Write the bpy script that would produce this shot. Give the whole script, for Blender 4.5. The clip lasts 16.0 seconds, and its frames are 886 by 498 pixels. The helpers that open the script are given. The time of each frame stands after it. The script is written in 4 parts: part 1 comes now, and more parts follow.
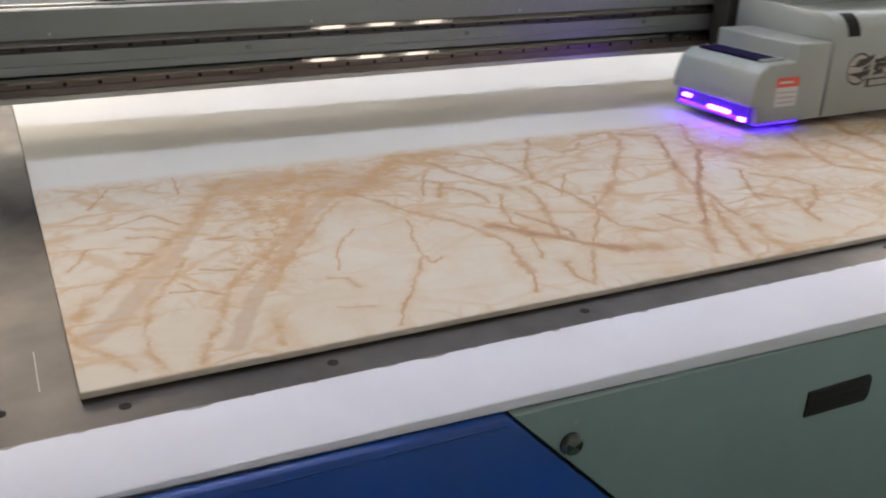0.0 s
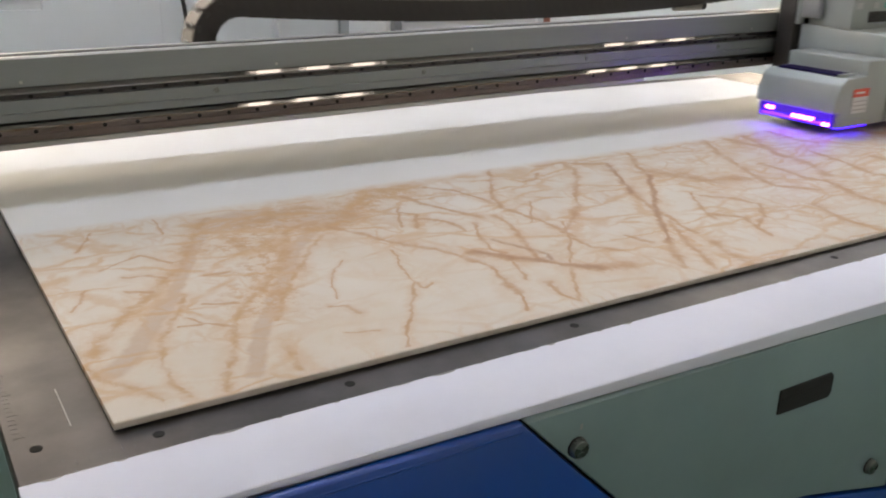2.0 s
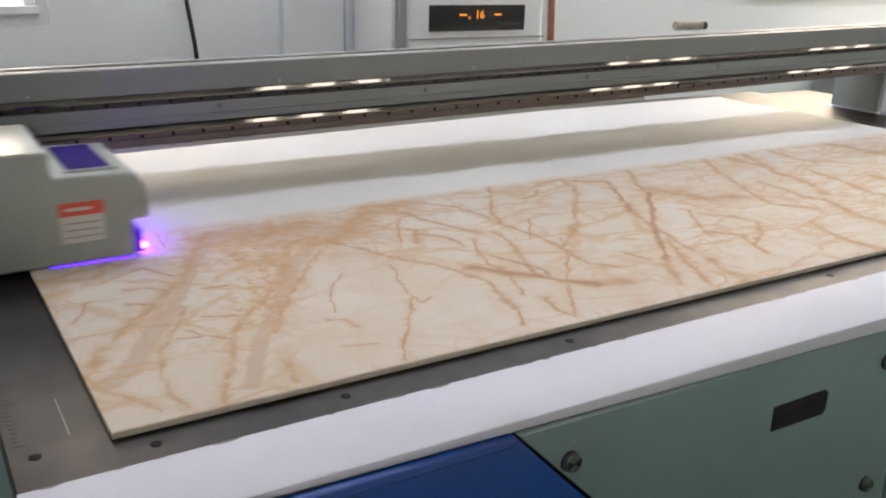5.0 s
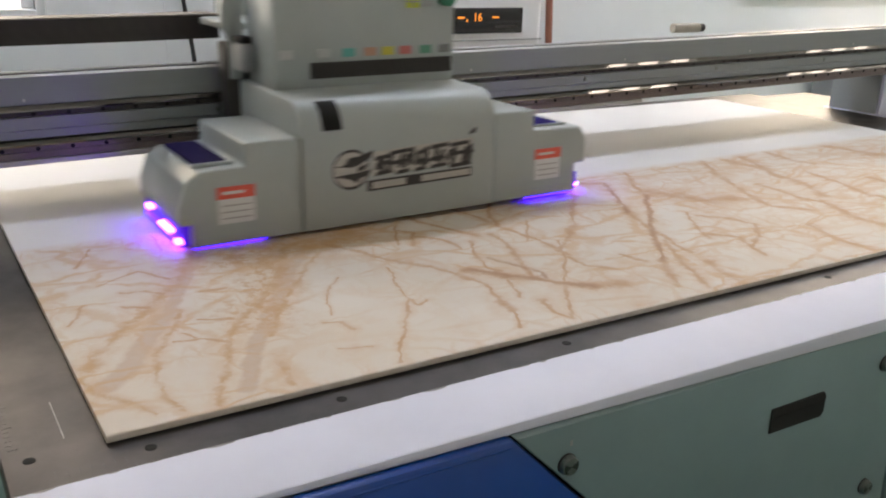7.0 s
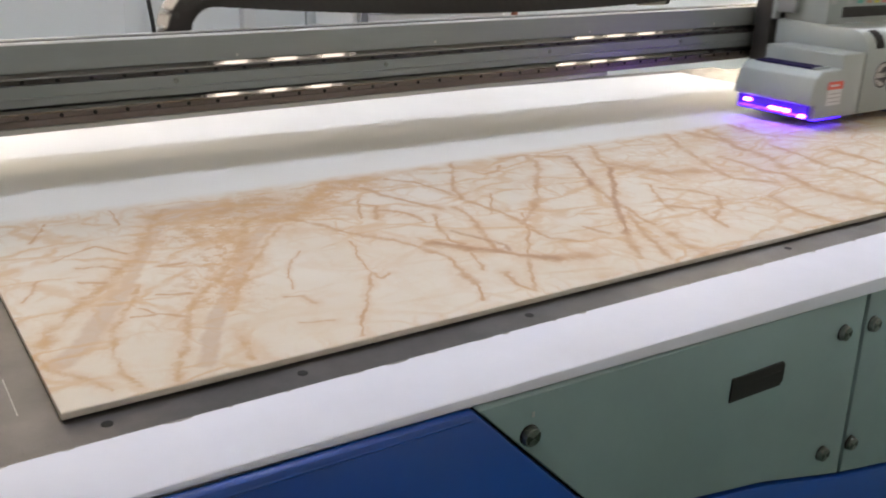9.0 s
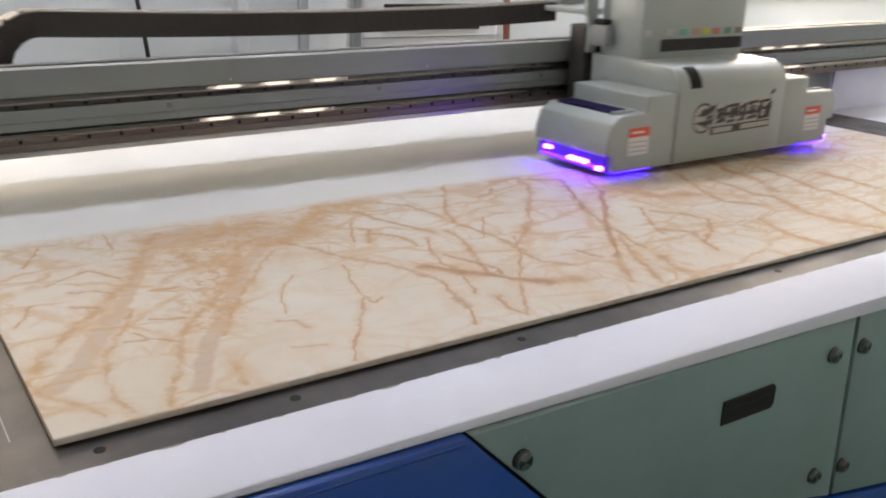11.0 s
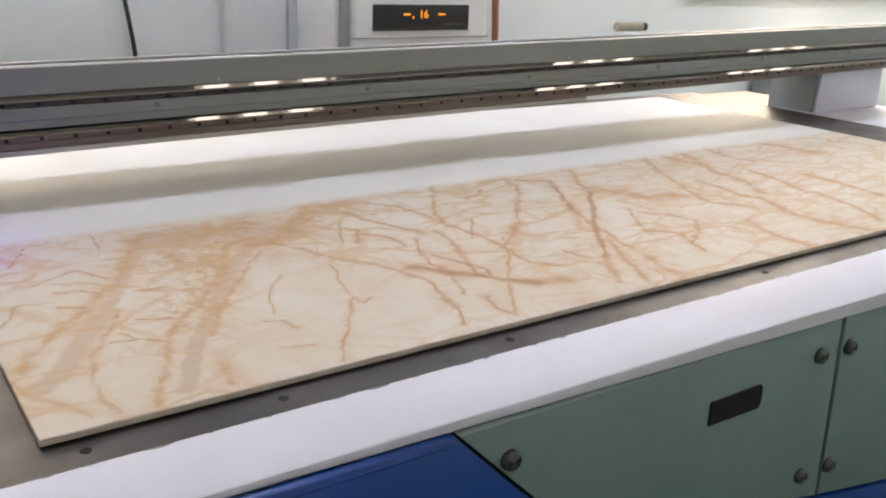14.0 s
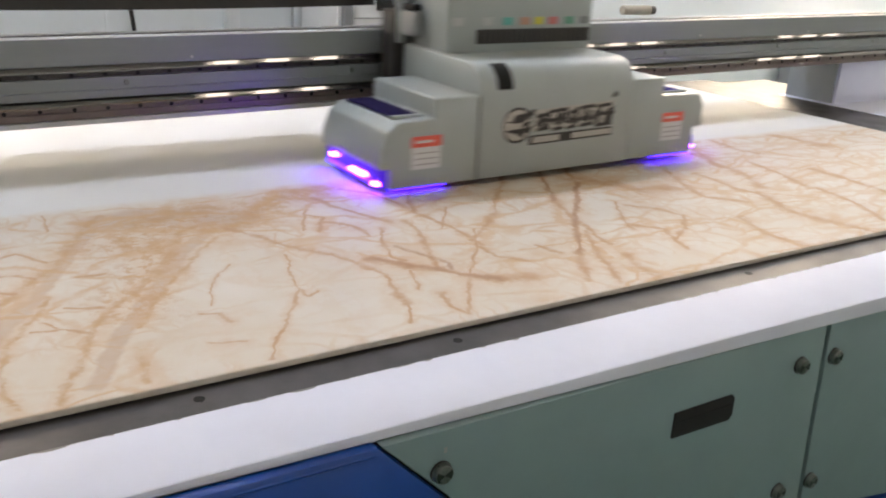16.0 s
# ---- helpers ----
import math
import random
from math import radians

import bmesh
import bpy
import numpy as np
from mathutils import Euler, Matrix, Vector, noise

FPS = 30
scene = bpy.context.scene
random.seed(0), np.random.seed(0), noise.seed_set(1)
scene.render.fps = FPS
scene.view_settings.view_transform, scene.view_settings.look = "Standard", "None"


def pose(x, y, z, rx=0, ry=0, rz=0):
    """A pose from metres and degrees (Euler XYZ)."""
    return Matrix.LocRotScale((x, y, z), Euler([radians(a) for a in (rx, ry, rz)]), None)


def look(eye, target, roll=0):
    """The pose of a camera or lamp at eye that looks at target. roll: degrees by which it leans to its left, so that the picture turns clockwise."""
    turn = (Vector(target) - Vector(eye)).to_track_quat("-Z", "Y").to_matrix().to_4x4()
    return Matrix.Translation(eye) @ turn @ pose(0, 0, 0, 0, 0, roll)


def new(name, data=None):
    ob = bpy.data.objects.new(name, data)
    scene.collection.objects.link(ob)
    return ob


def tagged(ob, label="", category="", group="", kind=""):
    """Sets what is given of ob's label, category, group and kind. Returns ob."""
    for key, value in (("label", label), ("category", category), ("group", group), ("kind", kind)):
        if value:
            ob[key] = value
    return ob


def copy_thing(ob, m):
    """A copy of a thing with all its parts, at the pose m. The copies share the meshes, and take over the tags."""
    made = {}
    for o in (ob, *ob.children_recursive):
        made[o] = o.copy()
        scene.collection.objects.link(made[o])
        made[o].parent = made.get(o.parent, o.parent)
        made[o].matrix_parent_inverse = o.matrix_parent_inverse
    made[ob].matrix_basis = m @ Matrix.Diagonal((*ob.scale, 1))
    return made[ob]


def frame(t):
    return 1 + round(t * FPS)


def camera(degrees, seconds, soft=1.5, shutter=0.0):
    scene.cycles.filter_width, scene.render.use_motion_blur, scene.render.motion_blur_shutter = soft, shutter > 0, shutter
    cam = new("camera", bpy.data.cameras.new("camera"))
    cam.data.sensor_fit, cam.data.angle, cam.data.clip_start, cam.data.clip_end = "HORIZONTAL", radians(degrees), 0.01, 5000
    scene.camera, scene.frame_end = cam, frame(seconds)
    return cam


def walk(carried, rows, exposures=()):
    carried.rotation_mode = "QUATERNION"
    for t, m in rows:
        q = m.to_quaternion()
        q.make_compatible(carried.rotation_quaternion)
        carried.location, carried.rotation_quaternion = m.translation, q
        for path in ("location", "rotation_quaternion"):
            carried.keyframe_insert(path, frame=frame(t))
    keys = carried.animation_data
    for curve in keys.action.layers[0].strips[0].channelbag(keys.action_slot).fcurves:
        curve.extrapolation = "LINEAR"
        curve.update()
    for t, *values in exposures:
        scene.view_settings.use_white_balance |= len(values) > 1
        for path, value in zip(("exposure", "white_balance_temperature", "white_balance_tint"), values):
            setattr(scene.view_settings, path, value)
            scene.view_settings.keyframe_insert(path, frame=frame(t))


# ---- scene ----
cam = camera(52.9, 16.0, soft=2.0, shutter=0.5)

PATH = [
    (0, (-0.035, -0.833, 1.286), (0.819, 0.81, 0.53), 2.1),
    (0.5, (-0.066, -0.824, 1.291), (0.859, 0.795, 0.566), 2.3),
    (1, (-0.111, -0.823, 1.295), (0.894, 0.76, 0.599), 1.5),
    (1.5, (-0.139, -0.836, 1.291), (0.886, 0.738, 0.603), 1.5),
    (2, (-0.148, -0.845, 1.289), (0.868, 0.743, 0.62), 1.5),
    (2.5, (-0.15, -0.849, 1.291), (0.848, 0.747, 0.615), 1.9),
    (3, (-0.15, -0.864, 1.294), (0.837, 0.751, 0.647), 1.9),
    (3.5, (-0.15, -0.867, 1.292), (0.86, 0.74, 0.66), 1.9),
    (4, (-0.148, -0.866, 1.292), (0.867, 0.736, 0.655), 1.8),
    (6.5, (-0.145, -0.861, 1.292), (0.861, 0.75, 0.665), 1.8),
    (7, (-0.142, -0.863, 1.29), (0.872, 0.743, 0.663), 1.7),
    (7.5, (-0.141, -0.866, 1.292), (0.889, 0.729, 0.665), 1.8),
    (8, (-0.14, -0.865, 1.29), (0.905, 0.719, 0.661), 1.9),
    (8.5, (-0.136, -0.862, 1.287), (0.919, 0.707, 0.636), 2.0),
    (9, (-0.131, -0.862, 1.284), (0.934, 0.69, 0.607), 2.1),
    (11.5, (-0.134, -0.867, 1.292), (0.958, 0.687, 0.667), 2.2),
    (12, (-0.134, -0.864, 1.29), (0.968, 0.683, 0.665), 2.2),
    (12.5, (-0.136, -0.866, 1.292), (0.968, 0.681, 0.67), 2.3),
    (13, (-0.136, -0.867, 1.292), (0.968, 0.682, 0.671), 2.3),
    (13.5, (-0.136, -0.867, 1.289), (0.972, 0.677, 0.665), 2.5),
    (14, (-0.134, -0.866, 1.29), (0.973, 0.675, 0.661), 2.5),
    (14.5, (-0.131, -0.87, 1.29), (0.981, 0.667, 0.656), 2.6),
    (15, (-0.106, -0.869, 1.288), (1.004, 0.665, 0.643), 2.3),
    (15.5, (-0.055, -0.863, 1.288), (1.05, 0.667, 0.623), 2.6),
    (16, (-0.002, -0.863, 1.284), (1.044, 0.705, 0.616), 3.3),
]
EXPOSURE = ((0, -0.05), (4.0, -0.04), (8.0, -0.04), (9.0, 0.12), (11.5, 0.08), (14.0, 0.06), (16.0, 0.20))
walk(cam, [(t, look(eye, target, roll)) for t, eye, target, roll in PATH], EXPOSURE)

# ---- light: ceiling fixtures carry three tubes each; the world is only a faint fill ----
FRONT, OVER = 5.6, 16.0  # strengths: front panels, tubes over the gantry
WINDOWS = ((3.7, 5.7, 1.12, 2.30, 76.0, 1.0), (-0.95, 0.315, 1.055, 2.20, 19.0, 0.55))  # openings in the back wall, their daylight in watts and the height it comes through
FRONT_LIGHTS = ((-0.52, -0.75), (1.70, -0.75), (3.92, -0.75), (5.75, -0.75), (1.44, -2.6), (3.66, -2.6))
OVER_LIGHTS = ((-0.20, 1.55), (1.20, 1.55), (2.60, 1.55), (4.00, 1.55), (5.40, 1.55))
world = bpy.data.worlds.new("room_air")
world.use_nodes = True
world.node_tree.nodes["Background"].inputs[0].default_value = (0.80, 0.88, 1.0, 1)
world.node_tree.nodes["Background"].inputs[1].default_value = 0.05
scene.world = world


# ---- materials ----
def mat(name, colour, rough=0.5, metal=0.0, second=None, scale=30.0, grain=0.0, bump=0.0, bump_scale=200.0, stretch=(1, 1, 1), coat=0.0, emit=None, power=0.0):
    m = bpy.data.materials.new(name)
    m.use_nodes = True
    nt = m.node_tree
    b = nt.nodes["Principled BSDF"]
    b.inputs["Base Color"].default_value = (*colour, 1)
    b.inputs["Roughness"].default_value = rough
    b.inputs["Metallic"].default_value = metal
    b.inputs["Coat Weight"].default_value = coat
    if emit:
        b.inputs["Emission Color"].default_value = (*emit, 1)
        b.inputs["Emission Strength"].default_value = power
    co = nt.nodes.new("ShaderNodeTexCoord")
    mp = nt.nodes.new("ShaderNodeMapping")
    mp.inputs["Scale"].default_value = stretch
    nt.links.new(co.outputs["Object"], mp.inputs["Vector"])
    if second:
        n1 = nt.nodes.new("ShaderNodeTexNoise")
        n1.inputs["Scale"].default_value = scale
        n1.inputs["Detail"].default_value = 6
        n1.inputs["Roughness"].default_value = 0.65
        nt.links.new(mp.outputs[0], n1.inputs["Vector"])
        r = nt.nodes.new("ShaderNodeValToRGB")
        r.color_ramp.elements[0].position, r.color_ramp.elements[1].position = 0.32, 0.70
        r.color_ramp.elements[0].color = (*colour, 1)
        r.color_ramp.elements[1].color = (*second, 1)
        nt.links.new(n1.outputs[0], r.inputs[0])
        nt.links.new(r.outputs[0], b.inputs["Base Color"])
        if grain:
            mr = nt.nodes.new("ShaderNodeMapRange")
            mr.inputs["To Min"].default_value = max(0.02, rough - grain)
            mr.inputs["To Max"].default_value = min(1, rough + grain)
            n2 = nt.nodes.new("ShaderNodeTexNoise")
            n2.inputs["Scale"].default_value = scale * 3.3
            n2.inputs["Detail"].default_value = 4
            nt.links.new(mp.outputs[0], n2.inputs["Vector"])
            nt.links.new(n2.outputs[0], mr.inputs["Value"])
            nt.links.new(mr.outputs[0], b.inputs["Roughness"])
    if bump:
        n3 = nt.nodes.new("ShaderNodeTexNoise")
        n3.inputs["Scale"].default_value = bump_scale
        n3.inputs["Detail"].default_value = 3
        nt.links.new(mp.outputs[0], n3.inputs["Vector"])
        bp = nt.nodes.new("ShaderNodeBump")
        bp.inputs["Strength"].default_value = bump
        bp.inputs["Distance"].default_value = 0.001
        nt.links.new(n3.outputs[0], bp.inputs["Height"])
        nt.links.new(bp.outputs[0], b.inputs["Normal"])
    return m


def marble():
    """Printed marble on a white primed board: cream ground, placed main veins, finer cracks; the print stops in a soft edge."""
    m = bpy.data.materials.new("marble_print")
    m.use_nodes = True
    nt = m.node_tree
    N, L = nt.nodes.new, nt.links.new
    b = nt.nodes["Principled BSDF"]
    co = N("ShaderNodeTexCoord")

    def math_node(op, a, c=None, clamp=False):
        n = N("ShaderNodeMath")
        n.operation, n.use_clamp = op, clamp
        for i, v in enumerate((a, c)):
            if v is None:
                continue
            if isinstance(v, (int, float)):
                n.inputs[i].default_value = v
            else:
                L(v, n.inputs[i])
        return n.outputs[0]

    def noise_tex(scale, detail, vec, rough=0.6, colour=False):
        n = N("ShaderNodeTexNoise")
        n.inputs["Scale"].default_value, n.inputs["Detail"].default_value, n.inputs["Roughness"].default_value = scale, detail, rough
        L(vec, n.inputs["Vector"])
        return n.outputs[1 if colour else 0]

    def vec(op, a, c):
        n = N("ShaderNodeVectorMath")
        n.operation = op
        for i, v in enumerate((a, c)):
            if isinstance(v, tuple):
                n.inputs[i].default_value = v
            elif isinstance(v, (int, float)):
                n.inputs[3].default_value = v
            else:
                L(v, n.inputs[i])
        return n.outputs["Value"] if op in ("LENGTH", "DOT_PRODUCT", "DISTANCE") else n.outputs[0]

    def smooth(v, lo, hi, a=0.0, c=1.0):
        n = N("ShaderNodeMapRange")
        n.interpolation_type = "SMOOTHSTEP"
        L(v, n.inputs["Value"])
        for k, x in (("From Min", lo), ("From Max", hi), ("To Min", a), ("To Max", c)):
            n.inputs[k].default_value = x
        return n.outputs[0]

    def mix(f, a, c, kind="MIX"):
        n = N("ShaderNodeMix")
        n.data_type, n.blend_type = "RGBA", kind
        if isinstance(f, (int, float)):
            n.inputs["Factor"].default_value = f
        else:
            L(f, n.inputs["Factor"])
        for i, v in ((6, a), (7, c)):
            if isinstance(v, tuple):
                n.inputs[i].default_value = (*v, 1)
            else:
                L(v, n.inputs[i])
        return n.outputs[2]

    p = co.outputs["Object"]
    flat = vec("MULTIPLY", p, (1, 1, 0))
    w1 = vec("SCALE", vec("SUBTRACT", noise_tex(5.5, 4, flat, 0.62, True), (0.5, 0.5, 0.5)), 0.085)
    w2 = vec("SCALE", vec("SUBTRACT", noise_tex(28, 3, flat, 0.6, True), (0.5, 0.5, 0.5)), 0.015)
    q = vec("MULTIPLY", vec("ADD", vec("ADD", flat, w1), w2), (1, 1, 0))
    width_noise = smooth(noise_tex(16, 5, flat, 0.75), 0.3, 0.7, 0.45, 2.1)

    def seg(ax, ay, bx, by, width, source):
        """Nearness to one stroke, 1 on it and 0 beyond its width."""
        dx, dy = bx - ax, by - ay
        rel = vec("SUBTRACT", source, (ax, ay, 0.0))
        h = math_node("MULTIPLY", vec("DOT_PRODUCT", rel, (dx, dy, 0.0)), 1.0 / (dx * dx + dy * dy), True)
        on = N("ShaderNodeVectorMath")
        on.operation = "SCALE"
        on.inputs[0].default_value = (dx, dy, 0.0)
        L(h, on.inputs[3])
        d = vec("DISTANCE", rel, on.outputs[0])
        d = math_node("DIVIDE", d, width_noise)
        return smooth(d, width * 1.15, 0.0, 0.0, 1.0)

    def stroke_group(rows):
        """A node group: the distance from a point to the closest of some strokes, in units of each stroke's width."""
        g = bpy.data.node_groups.new("strokes", "ShaderNodeTree")
        g.interface.new_socket("Vector", in_out="INPUT", socket_type="NodeSocketVector")
        g.interface.new_socket("Distance", in_out="OUTPUT", socket_type="NodeSocketFloat")
        gi, go = g.nodes.new("NodeGroupInput"), g.nodes.new("NodeGroupOutput")
        out = None
        for ax, ay, bx, by, width in rows:
            dx, dy = bx - ax, by - ay
            rel, dot, on, dist = [g.nodes.new("ShaderNodeVectorMath") for k in range(4)]
            rel.operation, dot.operation, on.operation, dist.operation = "SUBTRACT", "DOT_PRODUCT", "SCALE", "DISTANCE"
            rel.inputs[1].default_value = (ax, ay, 0.0)
            span = dx * dx + dy * dy
            dot.inputs[1].default_value = (dx / span, dy / span, 0.0)
            on.inputs[0].default_value = (dx, dy, 0.0)
            h, d = g.nodes.new("ShaderNodeClamp"), g.nodes.new("ShaderNodeMath")
            d.operation = "MULTIPLY"
            d.inputs[1].default_value = 1.0 / width
            for o, i in ((gi.outputs[0], rel.inputs[0]), (rel.outputs[0], dot.inputs[0]), (dot.outputs["Value"], h.inputs[0]), (h.outputs[0], on.inputs[3]),
                         (rel.outputs[0], dist.inputs[0]), (on.outputs[0], dist.inputs[1]), (dist.outputs["Value"], d.inputs[0])):
                g.links.new(o, i)
            if out is not None:
                low = g.nodes.new("ShaderNodeMath")
                low.operation = "MINIMUM"
                g.links.new(out, low.inputs[0])
                g.links.new(d.outputs[0], low.inputs[1])
                out = low.outputs[0]
            else:
                out = d.outputs[0]
        g.links.new(out, go.inputs[0])
        return g

    def strokes(rows, source, uneven=True, core=0.0):
        """Nearness to the closest of many strokes, sharp and wide; six strokes a group, each group after the one before it."""
        sp = N("ShaderNodeSeparateXYZ")
        L(source, sp.inputs[0])
        out, src = None, source
        for k in range(0, len(rows), 6):
            if out is not None:
                cb = N("ShaderNodeCombineXYZ")
                L(sp.outputs[0], cb.inputs[0])
                L(sp.outputs[1], cb.inputs[1])
                L(math_node("MULTIPLY", out, 1e-6), cb.inputs[2])
                src = cb.outputs[0]
            n = N("ShaderNodeGroup")
            n.node_tree = stroke_group(rows[k:k + 6])
            L(src, n.inputs[0])
            out = n.outputs[0] if out is None else math_node("MINIMUM", out, n.outputs[0])
        reach = math_node("DIVIDE", out, width_noise if uneven else 1.0)
        return smooth(reach, 1.15, core, 0.0, 1.0), smooth(reach, 3.2, 0.4, 0.0, 1.0)

    half = vec("MULTIPLY", vec("ADD", vec("ADD", flat, vec("SCALE", w1, 0.45)), w2), (1, 1, 0))
    soft = vec("MULTIPLY", vec("ADD", vec("ADD", flat, vec("SCALE", w1, 0.16)), vec("SCALE", w2, 1.25)), (1, 1, 0))

    def chain(width, *pts):
        """Strokes along a run of (x, y) points."""
        return [(*a, *c, width) for a, c in zip(pts, pts[1:])]

    # two wide pale bands that meet in a mottled patch
    band_rows = []
    band_rows += chain(0.0177, (0.024, 0.113), (0.055, 0.144), (0.101, 0.227), (0.139, 0.290))
    band_rows += chain(0.0123, (0.139, 0.290), (0.178, 0.364), (0.225, 0.461), (0.275, 0.560))
    band_rows += chain(0.0518, (0.300, 0.581), (0.364, 0.595), (0.437, 0.546), (0.513, 0.525))
    band_rows += chain(0.0138, (0.163, 0.032), (0.193, 0.099), (0.224, 0.158), (0.262, 0.217))
    band_rows += chain(0.0142, (0.262, 0.217), (0.312, 0.303), (0.367, 0.399), (0.443, 0.489))
    bands, _ = strokes(band_rows, soft, False, 0.50)
    # warm ragged edges of the bands
    edge_rows = []
    edge_rows += chain(0.0113, (0.011, 0.166), (0.031, 0.192), (0.053, 0.235), (0.077, 0.271), (0.102, 0.300), (0.126, 0.325), (0.155, 0.364), (0.185, 0.404), (0.212, 0.453), (0.243, 0.521), (0.271, 0.579), (0.297, 0.618))
    edge_rows += chain(0.0052, (0.003, 0.141), (0.011, 0.105), (0.032, 0.070), (0.055, 0.021))
    edge_rows += chain(0.0049, (0.081, 0.020), (0.078, 0.063), (0.078, 0.117), (0.098, 0.172), (0.122, 0.215), (0.148, 0.263), (0.161, 0.301))
    edge_rows += chain(0.0060, (0.124, 0.012), (0.141, 0.061), (0.170, 0.112), (0.186, 0.159), (0.213, 0.216), (0.239, 0.246), (0.263, 0.268), (0.292, 0.301), (0.329, 0.362), (0.365, 0.431))
    edge_rows += chain(0.0055, (0.212, 0.019), (0.218, 0.049), (0.224, 0.081))
    edge_rows += chain(0.0057, (0.241, 0.158), (0.282, 0.233), (0.317, 0.287), (0.358, 0.345), (0.395, 0.399), (0.434, 0.443))
    edge_rows += chain(0.0308, (0.443, 0.482), (0.493, 0.484), (0.531, 0.535), (0.570, 0.574), (0.633, 0.628), (0.688, 0.637))
    edge_rows += chain(0.0244, (0.349, 0.555), (0.390, 0.570), (0.445, 0.591), (0.484, 0.594))
    edge_rows += chain(0.0106, (0.259, 0.258), (0.293, 0.314), (0.320, 0.339), (0.352, 0.392), (0.386, 0.484), (0.433, 0.512))
    edge_rows += chain(0.0119, (0.301, 0.497), (0.298, 0.436), (0.328, 0.444), (0.336, 0.416))
    edges, edge_halo = strokes(edge_rows, soft)
    # single veins, the crossing web, and the long slanting streaks
    vein_rows = []
    vein_rows += chain(0.0079, (0.460, 0.480), (0.479, 0.453), (0.502, 0.413), (0.518, 0.365), (0.541, 0.331), (0.565, 0.299), (0.583, 0.259), (0.598, 0.216), (0.600, 0.172), (0.581, 0.116), (0.576, 0.086))
    vein_rows += chain(0.0029, (0.503, 0.326), (0.496, 0.300), (0.481, 0.259), (0.473, 0.222), (0.466, 0.192), (0.438, 0.146), (0.408, 0.106), (0.385, 0.066), (0.350, 0.008))
    vein_rows += chain(0.0037, (0.466, 0.192), (0.468, 0.166), (0.486, 0.174))
    vein_rows += chain(0.0024, (0.416, 0.320), (0.379, 0.279), (0.354, 0.229), (0.343, 0.188))
    vein_rows += chain(0.0040, (0.319, 0.167), (0.342, 0.161), (0.347, 0.129))
    vein_rows += chain(0.0032, (0.304, 0.082), (0.344, 0.065))
    vein_rows += chain(0.0026, (0.627, 0.525), (0.596, 0.463), (0.575, 0.420))
    vein_rows += chain(0.0053, (0.616, 0.499), (0.636, 0.469), (0.600, 0.406))
    vein_rows += chain(0.0071, (0.672, 0.586), (0.682, 0.517), (0.707, 0.456), (0.729, 0.406))
    vein_rows += chain(0.0079, (0.742, 0.620), (0.782, 0.577), (0.799, 0.501), (0.799, 0.466))
    vein_rows += chain(0.0060, (0.937, 0.675), (0.863, 0.560), (0.820, 0.490), (0.798, 0.434), (0.806, 0.381), (0.813, 0.339), (0.816, 0.294), (0.809, 0.241))
    vein_rows += chain(0.0066, (0.629, 0.446), (0.665, 0.409), (0.666, 0.354))
    vein_rows += chain(0.0051, (0.702, 0.382), (0.662, 0.305), (0.647, 0.249), (0.659, 0.227))
    vein_rows += chain(0.0027, (0.070, 0.544), (0.091, 0.593), (0.108, 0.631))
    vein_rows += chain(0.0027, (0.018, 0.311), (0.038, 0.347), (0.047, 0.376))
    vein_rows += chain(0.0025, (0.219, 0.659), (0.211, 0.577))
    vein_rows += chain(0.0037, (0.083, 0.449), (0.150, 0.487), (0.185, 0.434))
    vein_rows += chain(0.0039, (0.107, 0.403), (0.143, 0.395), (0.161, 0.373))
    vein_rows += chain(0.0038, (0.095, 0.349), (0.127, 0.331))
    vein_rows += chain(0.0042, (0.209, 0.360), (0.245, 0.358))
    vein_rows += chain(0.0037, (0.174, 0.257), (0.213, 0.238))
    vein_rows += chain(0.0042, (0.128, 0.200), (0.161, 0.193), (0.188, 0.166))
    vein_rows += chain(0.0035, (0.142, 0.224), (0.156, 0.200))
    vein_rows += chain(0.0143, (0.614, 0.257), (0.639, 0.229), (0.660, 0.197), (0.687, 0.173), (0.708, 0.142), (0.747, 0.106), (0.793, 0.092))
    vein_rows += chain(0.0053, (0.756, 0.400), (0.754, 0.344), (0.722, 0.274), (0.696, 0.207), (0.685, 0.177))
    vein_rows += chain(0.0036, (0.846, 0.315), (0.794, 0.235), (0.743, 0.167), (0.692, 0.108), (0.666, 0.069), (0.638, 0.023))
    vein_rows += chain(0.0047, (0.640, 0.097), (0.627, 0.053), (0.636, 0.019))
    vein_rows += chain(0.0034, (0.645, 0.190), (0.617, 0.122))
    vein_rows += chain(0.0032, (0.577, 0.081), (0.548, 0.027))
    vein_rows += chain(0.0083, (1.117, 0.645), (1.108, 0.593), (1.049, 0.517), (0.976, 0.434), (0.941, 0.386), (0.860, 0.308), (0.805, 0.264))
    vein_rows += chain(0.0109, (1.049, 0.650), (1.118, 0.656), (1.159, 0.625), (1.207, 0.603), (1.172, 0.535), (1.124, 0.455), (1.092, 0.399), (1.058, 0.318), (1.038, 0.274))
    vein_rows += chain(0.0063, (0.954, 0.563), (0.984, 0.574), (1.018, 0.609))
    vein_rows += chain(0.0027, (0.871, 0.443), (0.793, 0.342))
    vein_rows += chain(0.0077, (1.330, 0.667), (1.254, 0.551), (1.224, 0.483), (1.130, 0.380), (1.048, 0.289), (1.005, 0.232), (0.937, 0.143), (0.887, 0.074), (0.866, 0.041))
    vein_rows += chain(0.0293, (1.248, 0.498), (1.284, 0.448), (1.313, 0.392), (1.386, 0.377))
    vein_rows += chain(0.0079, (1.040, 0.253), (1.018, 0.188), (1.012, 0.155))
